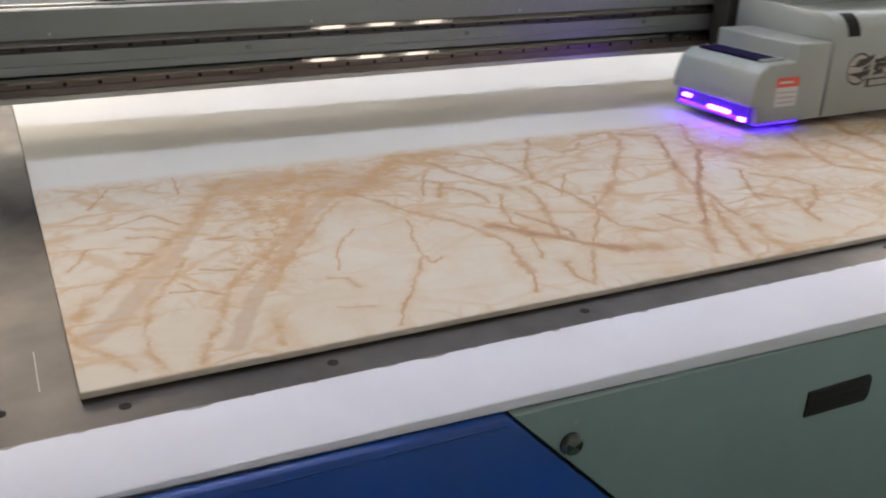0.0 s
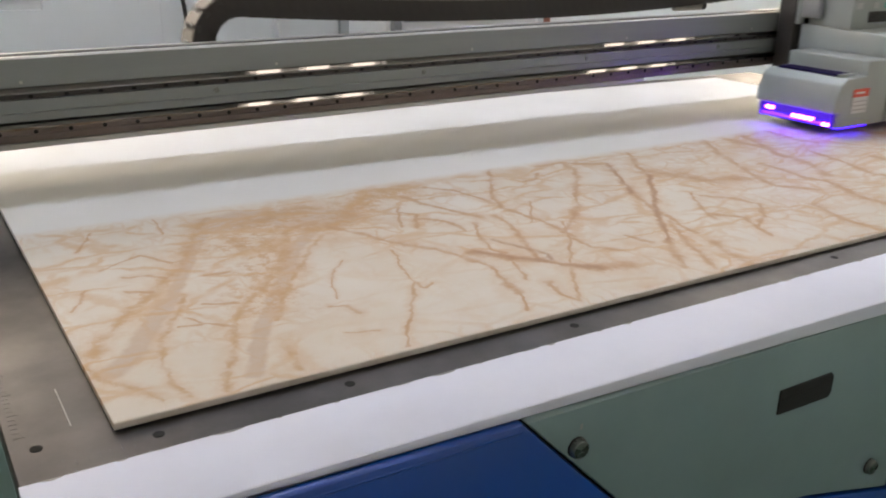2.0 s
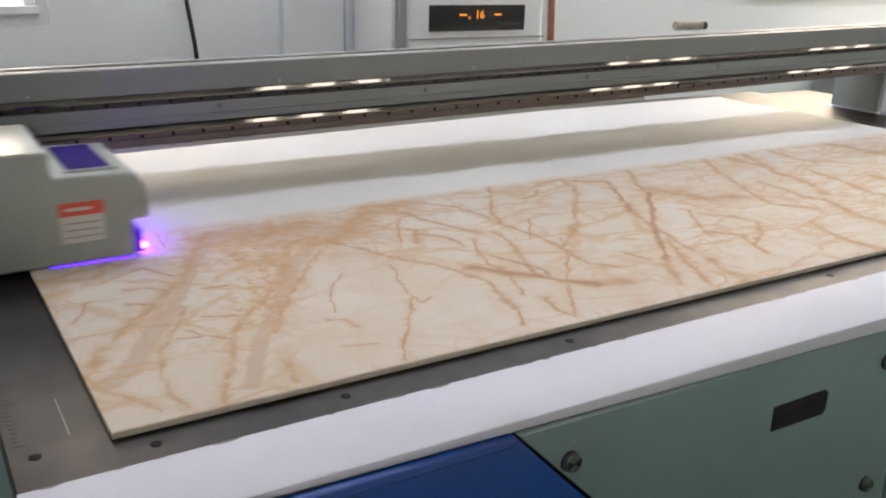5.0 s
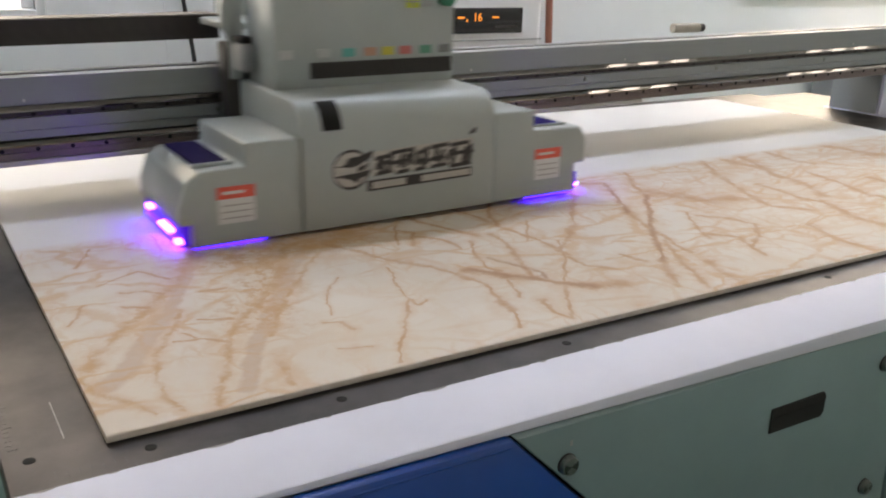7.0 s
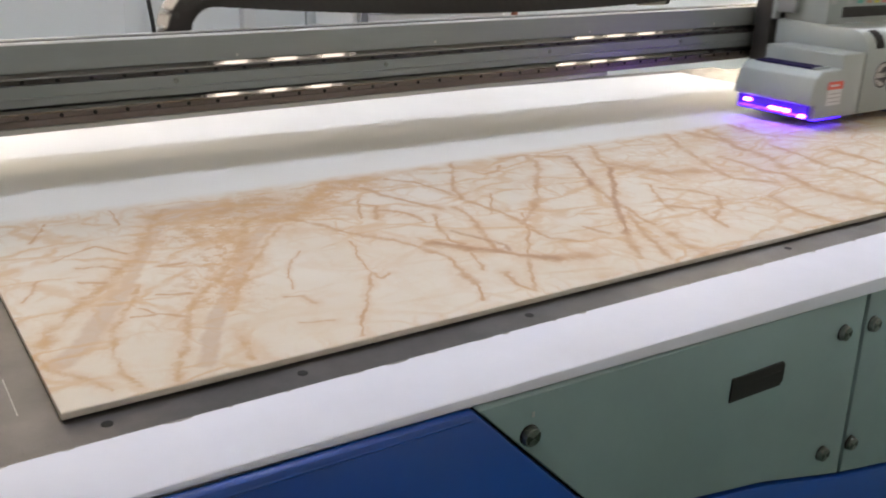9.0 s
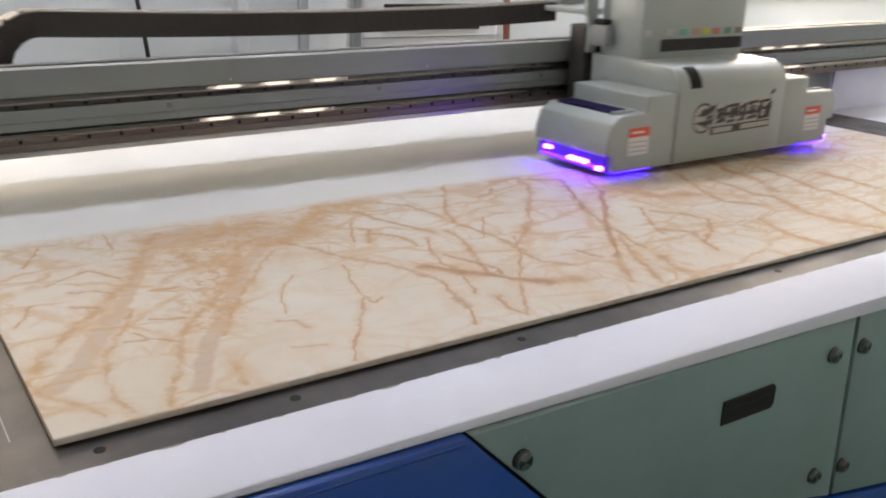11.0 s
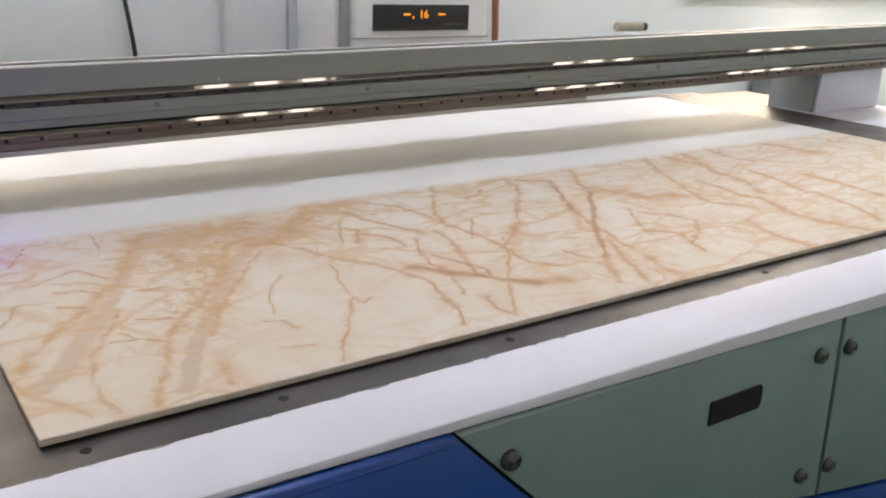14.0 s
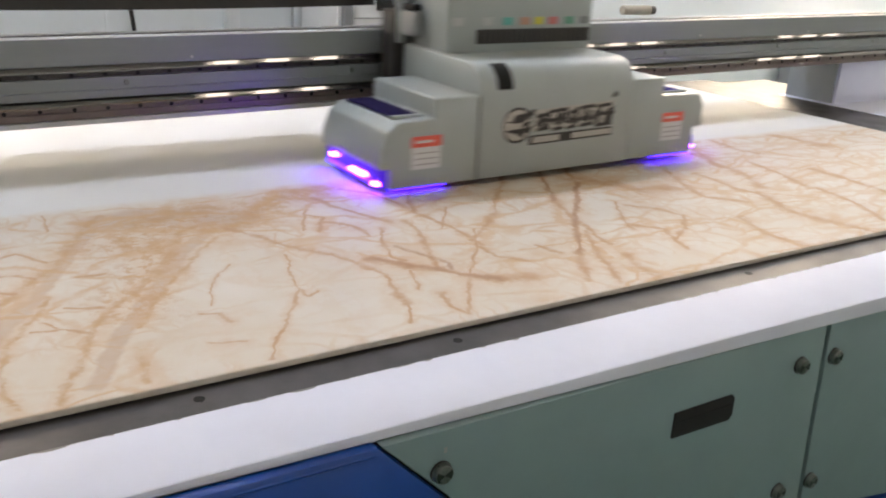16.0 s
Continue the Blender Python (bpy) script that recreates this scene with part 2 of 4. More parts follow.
    vein_rows += chain(0.0078, (1.019, 0.225), (0.963, 0.129), (0.931, 0.065), (0.907, 0.019))
    vein_rows += chain(0.0126, (1.003, 0.107), (0.980, 0.055), (0.971, -0.001))
    vein_rows += chain(0.0106, (1.602, 0.678), (1.520, 0.546), (1.468, 0.449), (1.422, 0.360), (1.400, 0.303), (1.425, 0.271), (1.453, 0.242))
    vein_rows += chain(0.0153, (1.752, 0.685), (1.690, 0.567), (1.646, 0.487), (1.643, 0.425), (1.627, 0.373), (1.582, 0.309))
    vein_rows += chain(0.0193, (1.667, 0.649), (1.676, 0.573))
    vein_rows += chain(0.0115, (1.532, 0.436), (1.531, 0.378), (1.517, 0.313), (1.535, 0.267))
    vein_rows += chain(0.0162, (1.851, 0.681), (1.834, 0.573), (1.848, 0.530))
    vein_rows += chain(0.0040, (1.196, 0.346), (1.141, 0.263), (1.104, 0.200))
    vein_rows += chain(0.0065, (1.202, 0.320), (1.239, 0.279), (1.260, 0.224), (1.203, 0.169), (1.136, 0.126), (1.119, 0.081))
    vein_rows += chain(0.0072, (1.124, 0.218), (1.162, 0.182), (1.136, 0.126))
    vein_rows += chain(0.0071, (0.892, 0.200), (0.906, 0.159))
    vein_rows += chain(0.0063, (0.799, 0.233), (0.800, 0.183), (0.833, 0.149))
    vein_rows += chain(0.0113, (1.355, 0.175), (1.335, 0.121), (1.317, 0.070), (1.335, -0.001))
    vein_rows += chain(0.0143, (1.538, 0.277), (1.516, 0.211), (1.487, 0.163), (1.493, 0.114), (1.512, 0.052), (1.528, 0.001))
    vein_rows += chain(0.0254, (2.094, 0.657), (2.100, 0.587), (2.114, 0.524))
    vein_rows += chain(0.0108, (1.748, 0.472), (1.723, 0.357), (1.688, 0.258))
    vein_rows += chain(0.0091, (1.700, 0.251), (1.680, 0.155), (1.618, 0.042))
    vein_rows += chain(0.0136, (1.844, 0.362), (1.842, 0.270), (1.827, 0.162))
    veins, vein_halo = strokes(vein_rows, soft)
    # the darkest streaks
    bold_rows = chain(0.0095, (0.614, 0.257), (0.639, 0.229), (0.660, 0.197), (0.687, 0.173), (0.708, 0.142), (0.747, 0.106))
    bold_rows += chain(0.0060, (0.676, 0.290), (0.700, 0.230), (0.712, 0.190), (0.706, 0.165))
    bold_rows += chain(0.0055, (1.207, 0.603), (1.172, 0.535), (1.124, 0.455), (1.092, 0.399))
    bold_rows += chain(0.0060, (1.224, 0.483), (1.130, 0.380), (1.048, 0.289), (1.005, 0.232), (0.937, 0.143))
    bold, _ = strokes(bold_rows, soft)

    # branching cracks: the seams of stretched cells
    def cracks(scale, stretch, turn, width, amount):
        mp = N("ShaderNodeMapping")
        mp.inputs["Rotation"].default_value = (0, 0, turn)
        mp.inputs["Scale"].default_value = stretch
        L(q, mp.inputs["Vector"])
        v = N("ShaderNodeTexVoronoi")
        v.feature = "DISTANCE_TO_EDGE"
        v.inputs["Scale"].default_value = scale
        v.inputs["Randomness"].default_value = 1.0
        L(mp.outputs[0], v.inputs["Vector"])
        d = math_node("DIVIDE", v.outputs["Distance"], width_noise)
        return math_node("MULTIPLY", smooth(d, width, width * 0.12, 0, 1), amount)

    patches = smooth(noise_tex(4.2, 3, flat), 0.42, 0.62)
    patches2 = smooth(noise_tex(5.5, 3, vec("ADD", flat, (7.0, 3.0, 0.0))), 0.36, 0.55)
    patches3 = smooth(noise_tex(7.5, 3, vec("ADD", flat, (2.0, 9.0, 0.0))), 0.46, 0.64)
    fine = math_node("MULTIPLY", cracks(17, (1.0, 0.6, 1), -0.5, 0.075, 0.75), patches)
    fine2 = math_node("MULTIPLY", cracks(8.0, (0.5, 1.15, 1), 1.05, 0.050, 0.95), patches2)
    fine3 = math_node("MULTIPLY", cracks(30, (1.0, 0.45, 1), 0.6, 0.10, 0.6), patches3)
    fine4 = math_node("MULTIPLY", cracks(5.2, (0.55, 1.3, 1), -0.45, 0.030, 1.0), smooth(noise_tex(9, 3, flat), 0.34, 0.55))
    sepx = N("ShaderNodeSeparateXYZ")
    L(p, sepx.inputs[0])
    right = smooth(sepx.outputs[0], 1.05, 1.7)
    fine5 = math_node("MULTIPLY", cracks(15, (0.26, 1.3, 1), -0.85, 0.075, 0.75), right)
    all_cracks = math_node("MAXIMUM", math_node("MAXIMUM", fine, fine2), math_node("MAXIMUM", math_node("MAXIMUM", fine3, fine4), fine5))
    calm = math_node("MAXIMUM", seg(0.34, 0.12, 0.58, 0.12, 0.17, half), math_node("MAXIMUM", seg(0.42, 0.20, 0.40, 0.36, 0.10, half), seg(0.10, 0.05, 0.13, 0.10, 0.06, half)))
    all_cracks = math_node("MULTIPLY", all_cracks, math_node("SUBTRACT", 1.0, math_node("MULTIPLY", calm, 0.85)))

    ground = mix(smooth(noise_tex(3.0, 5, flat), 0.35, 0.7), (0.62, 0.555, 0.475), (0.655, 0.61, 0.55))
    ground = mix(math_node("MULTIPLY", smooth(noise_tex(11, 6, q, 0.7), 0.48, 0.70), 0.55), ground, (0.61, 0.49, 0.375))
    cloud = smooth(noise_tex(9, 5, flat, 0.7), 0.35, 0.65)
    col = mix(math_node("MULTIPLY", bands, 0.92), ground, mix(cloud, (0.51, 0.395, 0.305), (0.535, 0.44, 0.36)))
    halo = math_node("MAXIMUM", math_node("MULTIPLY", edge_halo, 0.52), math_node("MULTIPLY", vein_halo, 0.50))
    halo = math_node("MULTIPLY", halo, smooth(noise_tex(13, 5, q, 0.7), 0.34, 0.60, 0.25, 1.0))
    col = mix(halo, col, (0.57, 0.41, 0.275))
    # a crumbled patch of small orange flakes between the two bands
    crumb = math_node("MAXIMUM", seg(0.25, 0.22, 0.33, 0.44, 0.055, half), math_node("MAXIMUM", seg(0.30, 0.46, 0.44, 0.56, 0.075, half), seg(0.46, 0.50, 0.66, 0.62, 0.055, half)))
    flakes = smooth(noise_tex(42, 5, flat, 0.75), 0.47, 0.58)
    col = mix(math_node("MULTIPLY", math_node("MULTIPLY", crumb, flakes), 0.75), col, (0.50, 0.315, 0.17))
    mottle = smooth(noise_tex(34, 4, q, 0.7), 0.36, 0.60, 0.30, 0.88)
    col = mix(math_node("MULTIPLY", edges, mottle), col, (0.49, 0.315, 0.17))
    col = mix(math_node("MULTIPLY", all_cracks, 0.62), col, (0.54, 0.335, 0.16))
    col = mix(math_node("MULTIPLY", veins, smooth(noise_tex(22, 4, flat, 0.7), 0.3, 0.62, 0.38, 0.92)), col, (0.47, 0.285, 0.155))
    col = mix(math_node("MULTIPLY", bold, smooth(noise_tex(30, 4, flat, 0.7), 0.3, 0.6, 0.25, 0.75)), col, (0.36, 0.205, 0.115))
    # soft front edge of the finished print
    sep = N("ShaderNodeSeparateXYZ")
    L(p, sep.inputs[0])
    line = math_node("ADD", sep.outputs[1], math_node("MULTIPLY", sep.outputs[0], -0.012))
    line = math_node("ADD", line, math_node("MULTIPLY", math_node("SUBTRACT", noise_tex(26, 2, flat), 0.5), 0.012))
    done = smooth(line, 0.640, 0.690, 1.0, 0.0)
    white = mix(smooth(noise_tex(2.2, 3, flat), 0.3, 0.7), (0.66, 0.65, 0.63), (0.70, 0.69, 0.67))
    L(mix(done, white, col), b.inputs["Base Color"])
    b.inputs["Roughness"].default_value = 0.62
    b.inputs["Specular IOR Level"].default_value = 0.22
    bp = N("ShaderNodeBump")
    bp.inputs["Strength"].default_value, bp.inputs["Distance"].default_value = 0.06, 0.001
    L(noise_tex(320, 3, flat), bp.inputs["Height"])
    L(bp.outputs[0], b.inputs["Normal"])
    return m


M_BOARD = marble()
M_EDGE = mat("board_edge", (0.62, 0.57, 0.51), 0.6, second=(0.48, 0.44, 0.39), scale=40)
M_UNDER = mat("under_board_shade", (0.05, 0.045, 0.045), 0.8, second=(0.08, 0.07, 0.07), scale=60)
M_STEEL = mat("worn_steel", (0.027, 0.025, 0.025), 0.50, 0.7, second=(0.086, 0.077, 0.073), scale=4.5, grain=0.12, bump=0.05, bump_scale=500)
M_HOLE = mat("hole_black", (0.006, 0.006, 0.006), 0.95)
M_RIM = mat("white_enamel", (0.64, 0.66, 0.785), 0.58, second=(0.69, 0.71, 0.83), scale=7, grain=0.06, bump=0.03, bump_scale=160)
M_GREY = mat("grey_green_enamel", (0.215, 0.300, 0.320), 0.40, second=(0.24, 0.330, 0.350), scale=9, grain=0.06, bump=0.05, bump_scale=450)
M_BLUE = mat("blue_enamel", (0.001, 0.050, 0.31), 0.34, second=(0.001, 0.056, 0.35), scale=8, coat=0.1, bump=0.03, bump_scale=300)
M_KNOB_DARK = mat("nickel_reflection_dark", (0.045, 0.055, 0.05), 0.35, 0.6)
M_KNOB = mat("nickel", (0.14, 0.155, 0.15), 0.30, 0.9, second=(0.24, 0.25, 0.245), scale=90, grain=0.08)
M_POCKET = mat("black_plastic", (0.004, 0.004, 0.005), 0.75, second=(0.007, 0.007, 0.008), scale=120)
M_BEAM = mat("anodised_aluminium", (0.215, 0.235, 0.242), 0.46, 0.35, second=(0.25, 0.272, 0.28), scale=2.5, grain=0.05, stretch=(0.3, 1, 6), bump=0.02, bump_scale=400)
M_CAP = mat("bright_aluminium", (0.40, 0.40, 0.385), 0.48, 0.5, second=(0.46, 0.455, 0.44), scale=5, grain=0.05)
M_RAIL = mat("polished_rail", (0.20, 0.19, 0.19), 0.035, 1.0)
M_RACK = mat("brown_rail_base", (0.13, 0.105, 0.095), 0.45, 0.5, second=(0.18, 0.145, 0.13), scale=6)
M_CHIP = mat("bare_metal_chip", (0.16, 0.15, 0.15), 0.6, second=(0.24, 0.23, 0.23), scale=90)
M_DARK = mat("dark_groove", (0.035, 0.033, 0.032), 0.5, 0.3, second=(0.055, 0.05, 0.05), scale=14)
M_HEAD = mat("light_grey_enamel", (0.325, 0.36, 0.36), 0.33, second=(0.35, 0.385, 0.385), scale=10, grain=0.05, bump=0.03, bump_scale=350)
M_HEAD_SEAM = mat("seam_shadow", (0.24, 0.26, 0.26), 0.6)
M_NAVY = mat("navy_filter", (0.007, 0.005, 0.035), 0.9, second=(0.014, 0.009, 0.06), scale=80)
M_NAVY.node_tree.nodes["Principled BSDF"].inputs["Specular IOR Level"].default_value = 0.08
M_VIOLET = mat("violet_filter", (0.012, 0.007, 0.10), 0.9, second=(0.028, 0.016, 0.20), scale=80)
M_VIOLET.node_tree.nodes["Principled BSDF"].inputs["Specular IOR Level"].default_value = 0.08
M_RED = mat("red_sticker", (0.62, 0.085, 0.055), 0.5, second=(0.68, 0.11, 0.07), scale=60)
M_WHITE = mat("white_sticker", (0.58, 0.59, 0.60), 0.5, second=(0.62, 0.63, 0.64), scale=60)
M_TEXT = mat("grey_print", (0.34, 0.34, 0.35), 0.6)
M_INK = mat("logo_black", (0.02, 0.018, 0.02), 0.5, second=(0.035, 0.03, 0.03), scale=60)
M_INK2 = mat("logo_cream", (0.46, 0.43, 0.39), 0.5, second=(0.36, 0.35, 0.33), scale=60)
M_UV = mat("uv_lamp_glass", (0.5, 0.1, 0.8), 0.3, emit=(0.035, 0.006, 1.0), power=9.0)
M_UVCORE = mat("uv_lamp_core", (0.9, 0.6, 0.9), 0.3, emit=(0.20, 0.030, 1.0), power=75.0)
# the housing emits faintly itself, in place of spill from the diodes
M_UVBOX = mat("uv_housing_glow", (0.05, 0.03, 0.16), 0.35, 0.2, second=(0.07, 0.04, 0.22), scale=30, emit=(0.10, 0.005, 1.0), power=0.42)
M_CHAIN = mat("chain_plastic", (0.022, 0.018, 0.019), 0.45, second=(0.034, 0.028, 0.028), scale=60)
M_CHAIN_TOP = mat("chain_dusty_brown", (0.13, 0.11, 0.095), 0.6, second=(0.18, 0.155, 0.135), scale=40)
M_WALL = mat("white_wall", (0.83, 0.865, 0.88), 0.7, second=(0.86, 0.885, 0.90), scale=3, bump=0.08, bump_scale=90)
M_WALLP = mat("wall_panel", (0.82, 0.85, 0.865), 0.5, second=(0.85, 0.875, 0.885), scale=2)
M_FLOOR = mat("green_epoxy", (0.05, 0.13, 0.10), 0.30, second=(0.07, 0.17, 0.13), scale=4, grain=0.1)
M_CEIL = mat("ceiling_tile", (0.75, 0.75, 0.74), 0.85, second=(0.70, 0.70, 0.69), scale=20)
M_AC = mat("white_plastic", (0.80, 0.81, 0.82), 0.35, second=(0.83, 0.84, 0.85), scale=5)
M_AC2 = mat("grey_plastic", (0.24, 0.255, 0.27), 0.5, second=(0.29, 0.30, 0.31), scale=9)
M_SCREEN = mat("display_black", (0.010, 0.009, 0.010), 0.18, coat=0.5)
M_DIGIT = mat("orange_digits", (0.9, 0.3, 0.02), 0.5, emit=(1.0, 0.30, 0.03), power=1.1)
M_DIM = mat("dim_marks", (0.07, 0.065, 0.065), 0.5)
M_ROD = mat("copper_pipe", (0.30, 0.12, 0.085), 0.4, 0.4, second=(0.36, 0.15, 0.10), scale=30)
M_CABLE = mat("black_cable", (0.02, 0.02, 0.02), 0.5)
M_ROLL = mat("tape_paper", (0.42, 0.38, 0.32), 0.7, second=(0.50, 0.46, 0.39), scale=40)
M_FRONT = mat("lit_front_panel", (0.9, 0.9, 0.9), 0.5, emit=(1.04, 0.90, 0.75), power=FRONT)
M_OVER = mat("lit_cool_tube", (0.9, 0.9, 0.9), 0.5, emit=(0.85, 0.90, 1.06), power=OVER)
M_SKY = mat("bright_overcast", (0.9, 0.9, 0.9), 0.5, emit=(1.0, 0.90, 0.76), power=3.0)
M_BLUEBOX = mat("blue_poster", (0.05, 0.22, 0.50), 0.5, second=(0.07, 0.27, 0.56), scale=12)


# ---- mesh helpers ----
def box(bm, x0, x1, y0, y1, z0, z1):
    v = [bm.verts.new((x, y, z)) for z in (z0, z1) for y in (y0, y1) for x in (x0, x1)]
    for f in ((0, 2, 3, 1), (4, 5, 7, 6), (0, 1, 5, 4), (1, 3, 7, 5), (3, 2, 6, 7), (2, 0, 4, 6)):
        bm.faces.new([v[i] for i in f])
    return bm


def prism(bm, poly, a0, a1, axis="y"):
    """A polygon given in the two other axes, drawn out along one axis."""
    place = {"x": lambda p, a: (a, p[0], p[1]), "y": lambda p, a: (p[0], a, p[1]), "z": lambda p, a: (p[0], p[1], a)}[axis]
    lo = [bm.verts.new(place(p, a0)) for p in poly]
    hi = [bm.verts.new(place(p, a1)) for p in poly]
    n = len(poly)
    for i in range(n):
        bm.faces.new((lo[i], lo[(i + 1) % n], hi[(i + 1) % n], hi[i]))
    bm.faces.new(lo[::-1])
    bm.faces.new(hi)
    bmesh.ops.recalc_face_normals(bm, faces=bm.faces)
    return bm


def tube(bm, a, b, r, n=16, r2=None):
    m = (Vector(b) - Vector(a))
    turn = m.to_track_quat("Z", "Y").to_matrix().to_4x4()
    bmesh.ops.create_cone(bm, cap_ends=True, segments=n, radius1=r, radius2=r if r2 is None else r2, depth=m.length,
                          matrix=Matrix.Translation((Vector(a) + Vector(b)) / 2) @ turn)
    return bm


def soften(bm, w, seg=2):
    bmesh.ops.recalc_face_normals(bm, faces=bm.faces)
    bmesh.ops.bevel(bm, geom=[e for e in bm.edges if len(e.link_faces) == 2 and e.calc_face_angle(0) > 0.5], offset=w, segments=seg, affect="EDGES", profile=0.5, clamp_overlap=True)
    return bm


def mesh(name, bm, material, smooth=True):
    me = bpy.data.meshes.new(name)
    bm.to_mesh(me)
    bm.free()
    me.materials.append(material)
    if smooth:
        me.polygons.foreach_set("use_smooth", [True] * len(me.polygons))
        me.set_sharp_from_angle(angle=radians(35))
    return me


def part(name, bm, material, parent, label=""):
    ob = new(name, mesh(name, bm, material))
    ob.parent = parent
    if label:
        ob["label"] = label
    return ob


def thing(name, label, category, m=None, group="", kind=""):
    ob = new(name)
    if m is not None:
        ob.matrix_basis = m
    return tagged(ob, label, category, group, kind)


def B():
    return bmesh.new()


# ---- the room ----
def setting(name, bm, material, label):
    return tagged(new(name, mesh(name, bm, material, False)), label, name.split("_")[0], kind="structure")


X0, X1, Y0, Y1, ZC = -3.2, 6.2, -3.6, 2.40, 2.9
setting("floor", box(B(), X0, X1, Y0, Y1, -0.10, 0.0), M_FLOOR, "glossy green epoxy workshop floor")
setting("ceiling", box(B(), X0, X1, Y0, Y1, ZC, ZC + 0.1), M_CEIL, "off-white suspended workshop ceiling")
bw = B()
xs = [X0] + [v for w in sorted(WINDOWS) for v in w[:2]] + [X1]
for k in range(0, len(xs), 2):
    box(bw, xs[k], xs[k + 1], Y1, Y1 + 0.15, 0, ZC)
for wx0, wx1, wz0, wz1, watts, tall in WINDOWS:
    box(bw, wx0, wx1, Y1, Y1 + 0.15, 0, wz0)
    box(bw, wx0, wx1, Y1, Y1 + 0.15, wz1, ZC)
wall_north = setting("wall_north", bw, M_WALL, "plain white painted wall behind the printer")
setting("backdrop", box(B(), X0, X1, Y1 + 0.9, Y1 + 0.95, 0.2, 3.2), M_SKY, "bright overcast sky outside the windows")
for k, (wx0, wx1, wz0, wz1, watts, tall) in enumerate(WINDOWS):
    win = setting("window_%d" % (k + 1), soften(box(B(), wx0 + 0.003, wx1 - 0.003, Y1 - 0.025, Y1 + 0.10, wz0 + 0.002, wz0 + 0.03), 0.003, 1), M_AC, "white framed window letting in warm daylight")
    for x in (wx0 + 0.003, (wx0 + wx1) / 2 - 0.02, wx1 - 0.043):
        part("window_frame", soften(box(B(), x, x + 0.04, Y1 + 0.02, Y1 + 0.08, wz0 + 0.031, wz1 - 0.002), 0.003, 1), M_AC, win)
    lamp_data = bpy.data.lights.new("window_daylight", "AREA")
    lamp_data.shape, lamp_data.size, lamp_data.size_y, lamp_data.energy, lamp_data.color = "RECTANGLE", wx1 - wx0 - 0.1, tall, watts, (1.0, 0.79, 0.57)
    new("window_daylight", lamp_data).matrix_basis = pose((wx0 + wx1) / 2, Y1 + 0.01, wz1 - tall / 2 - 0.05, -90, 0, 0)
setting("wall_south", box(B(), X0, X1, Y0 - 0.15, Y0, 0, ZC), M_WALL, "plain white painted workshop wall")
setting("wall_west", box(B(), X0 - 0.15, X0, Y0 - 0.15, Y1 + 0.15, 0, ZC), M_WALL, "plain white painted workshop side wall")
setting("wall_east", box(B(), X1, X1 + 0.15, Y0 - 0.15, Y1 + 0.15, 0, ZC), M_WALL, "plain white painted workshop side wall")


def wall_panels():
    """White sheet panels on the back wall, with a pale upright trim and a narrow grey recess."""
    for a, b, z0, z1 in ((-1.6, 0.7235, 0, 1.02), (-1.6, -0.965, 1.02, 2.6), (0.3425, 0.7235, 1.02, 2.6), (0.7265, 1.03, 0, 2.6), (1.20, 1.405, 0, 2.6), (1.415, 1.64, 0, 2.6)):
        part("panel", box(B(), a, b, Y1 - 0.022, Y1, z0, z1), M_WALLP, wall_north)
    part("trim", soften(box(B(), 1.145, 1.195, Y1 - 0.05, Y1, 0, 2.6), 0.008), M_AC, wall_north, "pale upright wall trim")
    part("trim", soften(box(B(), 0.7237, 0.7263, Y1 - 0.023, Y1, 0, 2.6), 0.001, 1), M_WALLP, wall_north, "thin joint strip")


wall_panels()


def air_conditioner():
    t = thing("air_conditioner", "white floor-standing air conditioner with a lit black display panel", "air conditioner")
    part("body", soften(box(B(), 1.475, 2.10, 2.0, 2.36, 0.02, 1.78), 0.03, 3), M_AC, t)
    part("side_casing", soften(box(B(), 1.43, 1.474, 2.035, 2.34, 0.05, 1.75), 0.004, 1), M_AC, t)
    part("corner_gap", box(B(), 1.446, 1.4745, 2.004, 2.0345, 0.05, 1.75), M_AC2, t, "dark grey corner gap")
    part("base", soften(box(B(), 1.46, 2.115, 1.985, 2.37, 0.0, 0.05), 0.008), M_AC2, t)
    part("seam", box(B(), 1.48, 2.095, 1.997, 2.001, 0.984, 0.988), M_AC2, t)
    d = part("display", soften(box(B(), 1.566, 1.996, 1.994, 2.004, 1.012, 1.106), 0.002, 1), M_SCREEN, t, "black glass display with orange figures")
    for x in (1.695, 1.852):
        part("dash", box(B(), x, x + 0.030, 1.9915, 1.9938, 1.068, 1.074), M_DIGIT, d)
    part("dot", tube(B(), (1.738, 1.9915, 1.060), (1.738, 1.9938, 1.060), 0.004, 8), M_DIGIT, d)
    # the number 16
    cu = bpy.data.curves.new("digits", "FONT")
    cu.body, cu.size, cu.extrude, cu.align_x = "16", 0.042, 0.0006, "CENTER"
    ob = new("digits", cu)
    dg = bpy.context.evaluated_depsgraph_get()
    me = bpy.data.meshes.new_from_object(ob.evaluated_get(dg))
    bpy.data.objects.remove(ob)
    me.materials.clear()
    me.materials.append(M_DIGIT)
    o = new("digits", me)
    o.matrix_basis = pose(1.785, 1.9925, 1.058, 90, 0, 0)
    o.parent = d
    o["label"] = "orange lit number 16"
    for i in range(8):
        part("mark", box(B(), 1.868 + i * 0.013, 1.877 + i * 0.013, 1.9915, 1.9938, 1.032, 1.040), M_DIM, d)
    return t


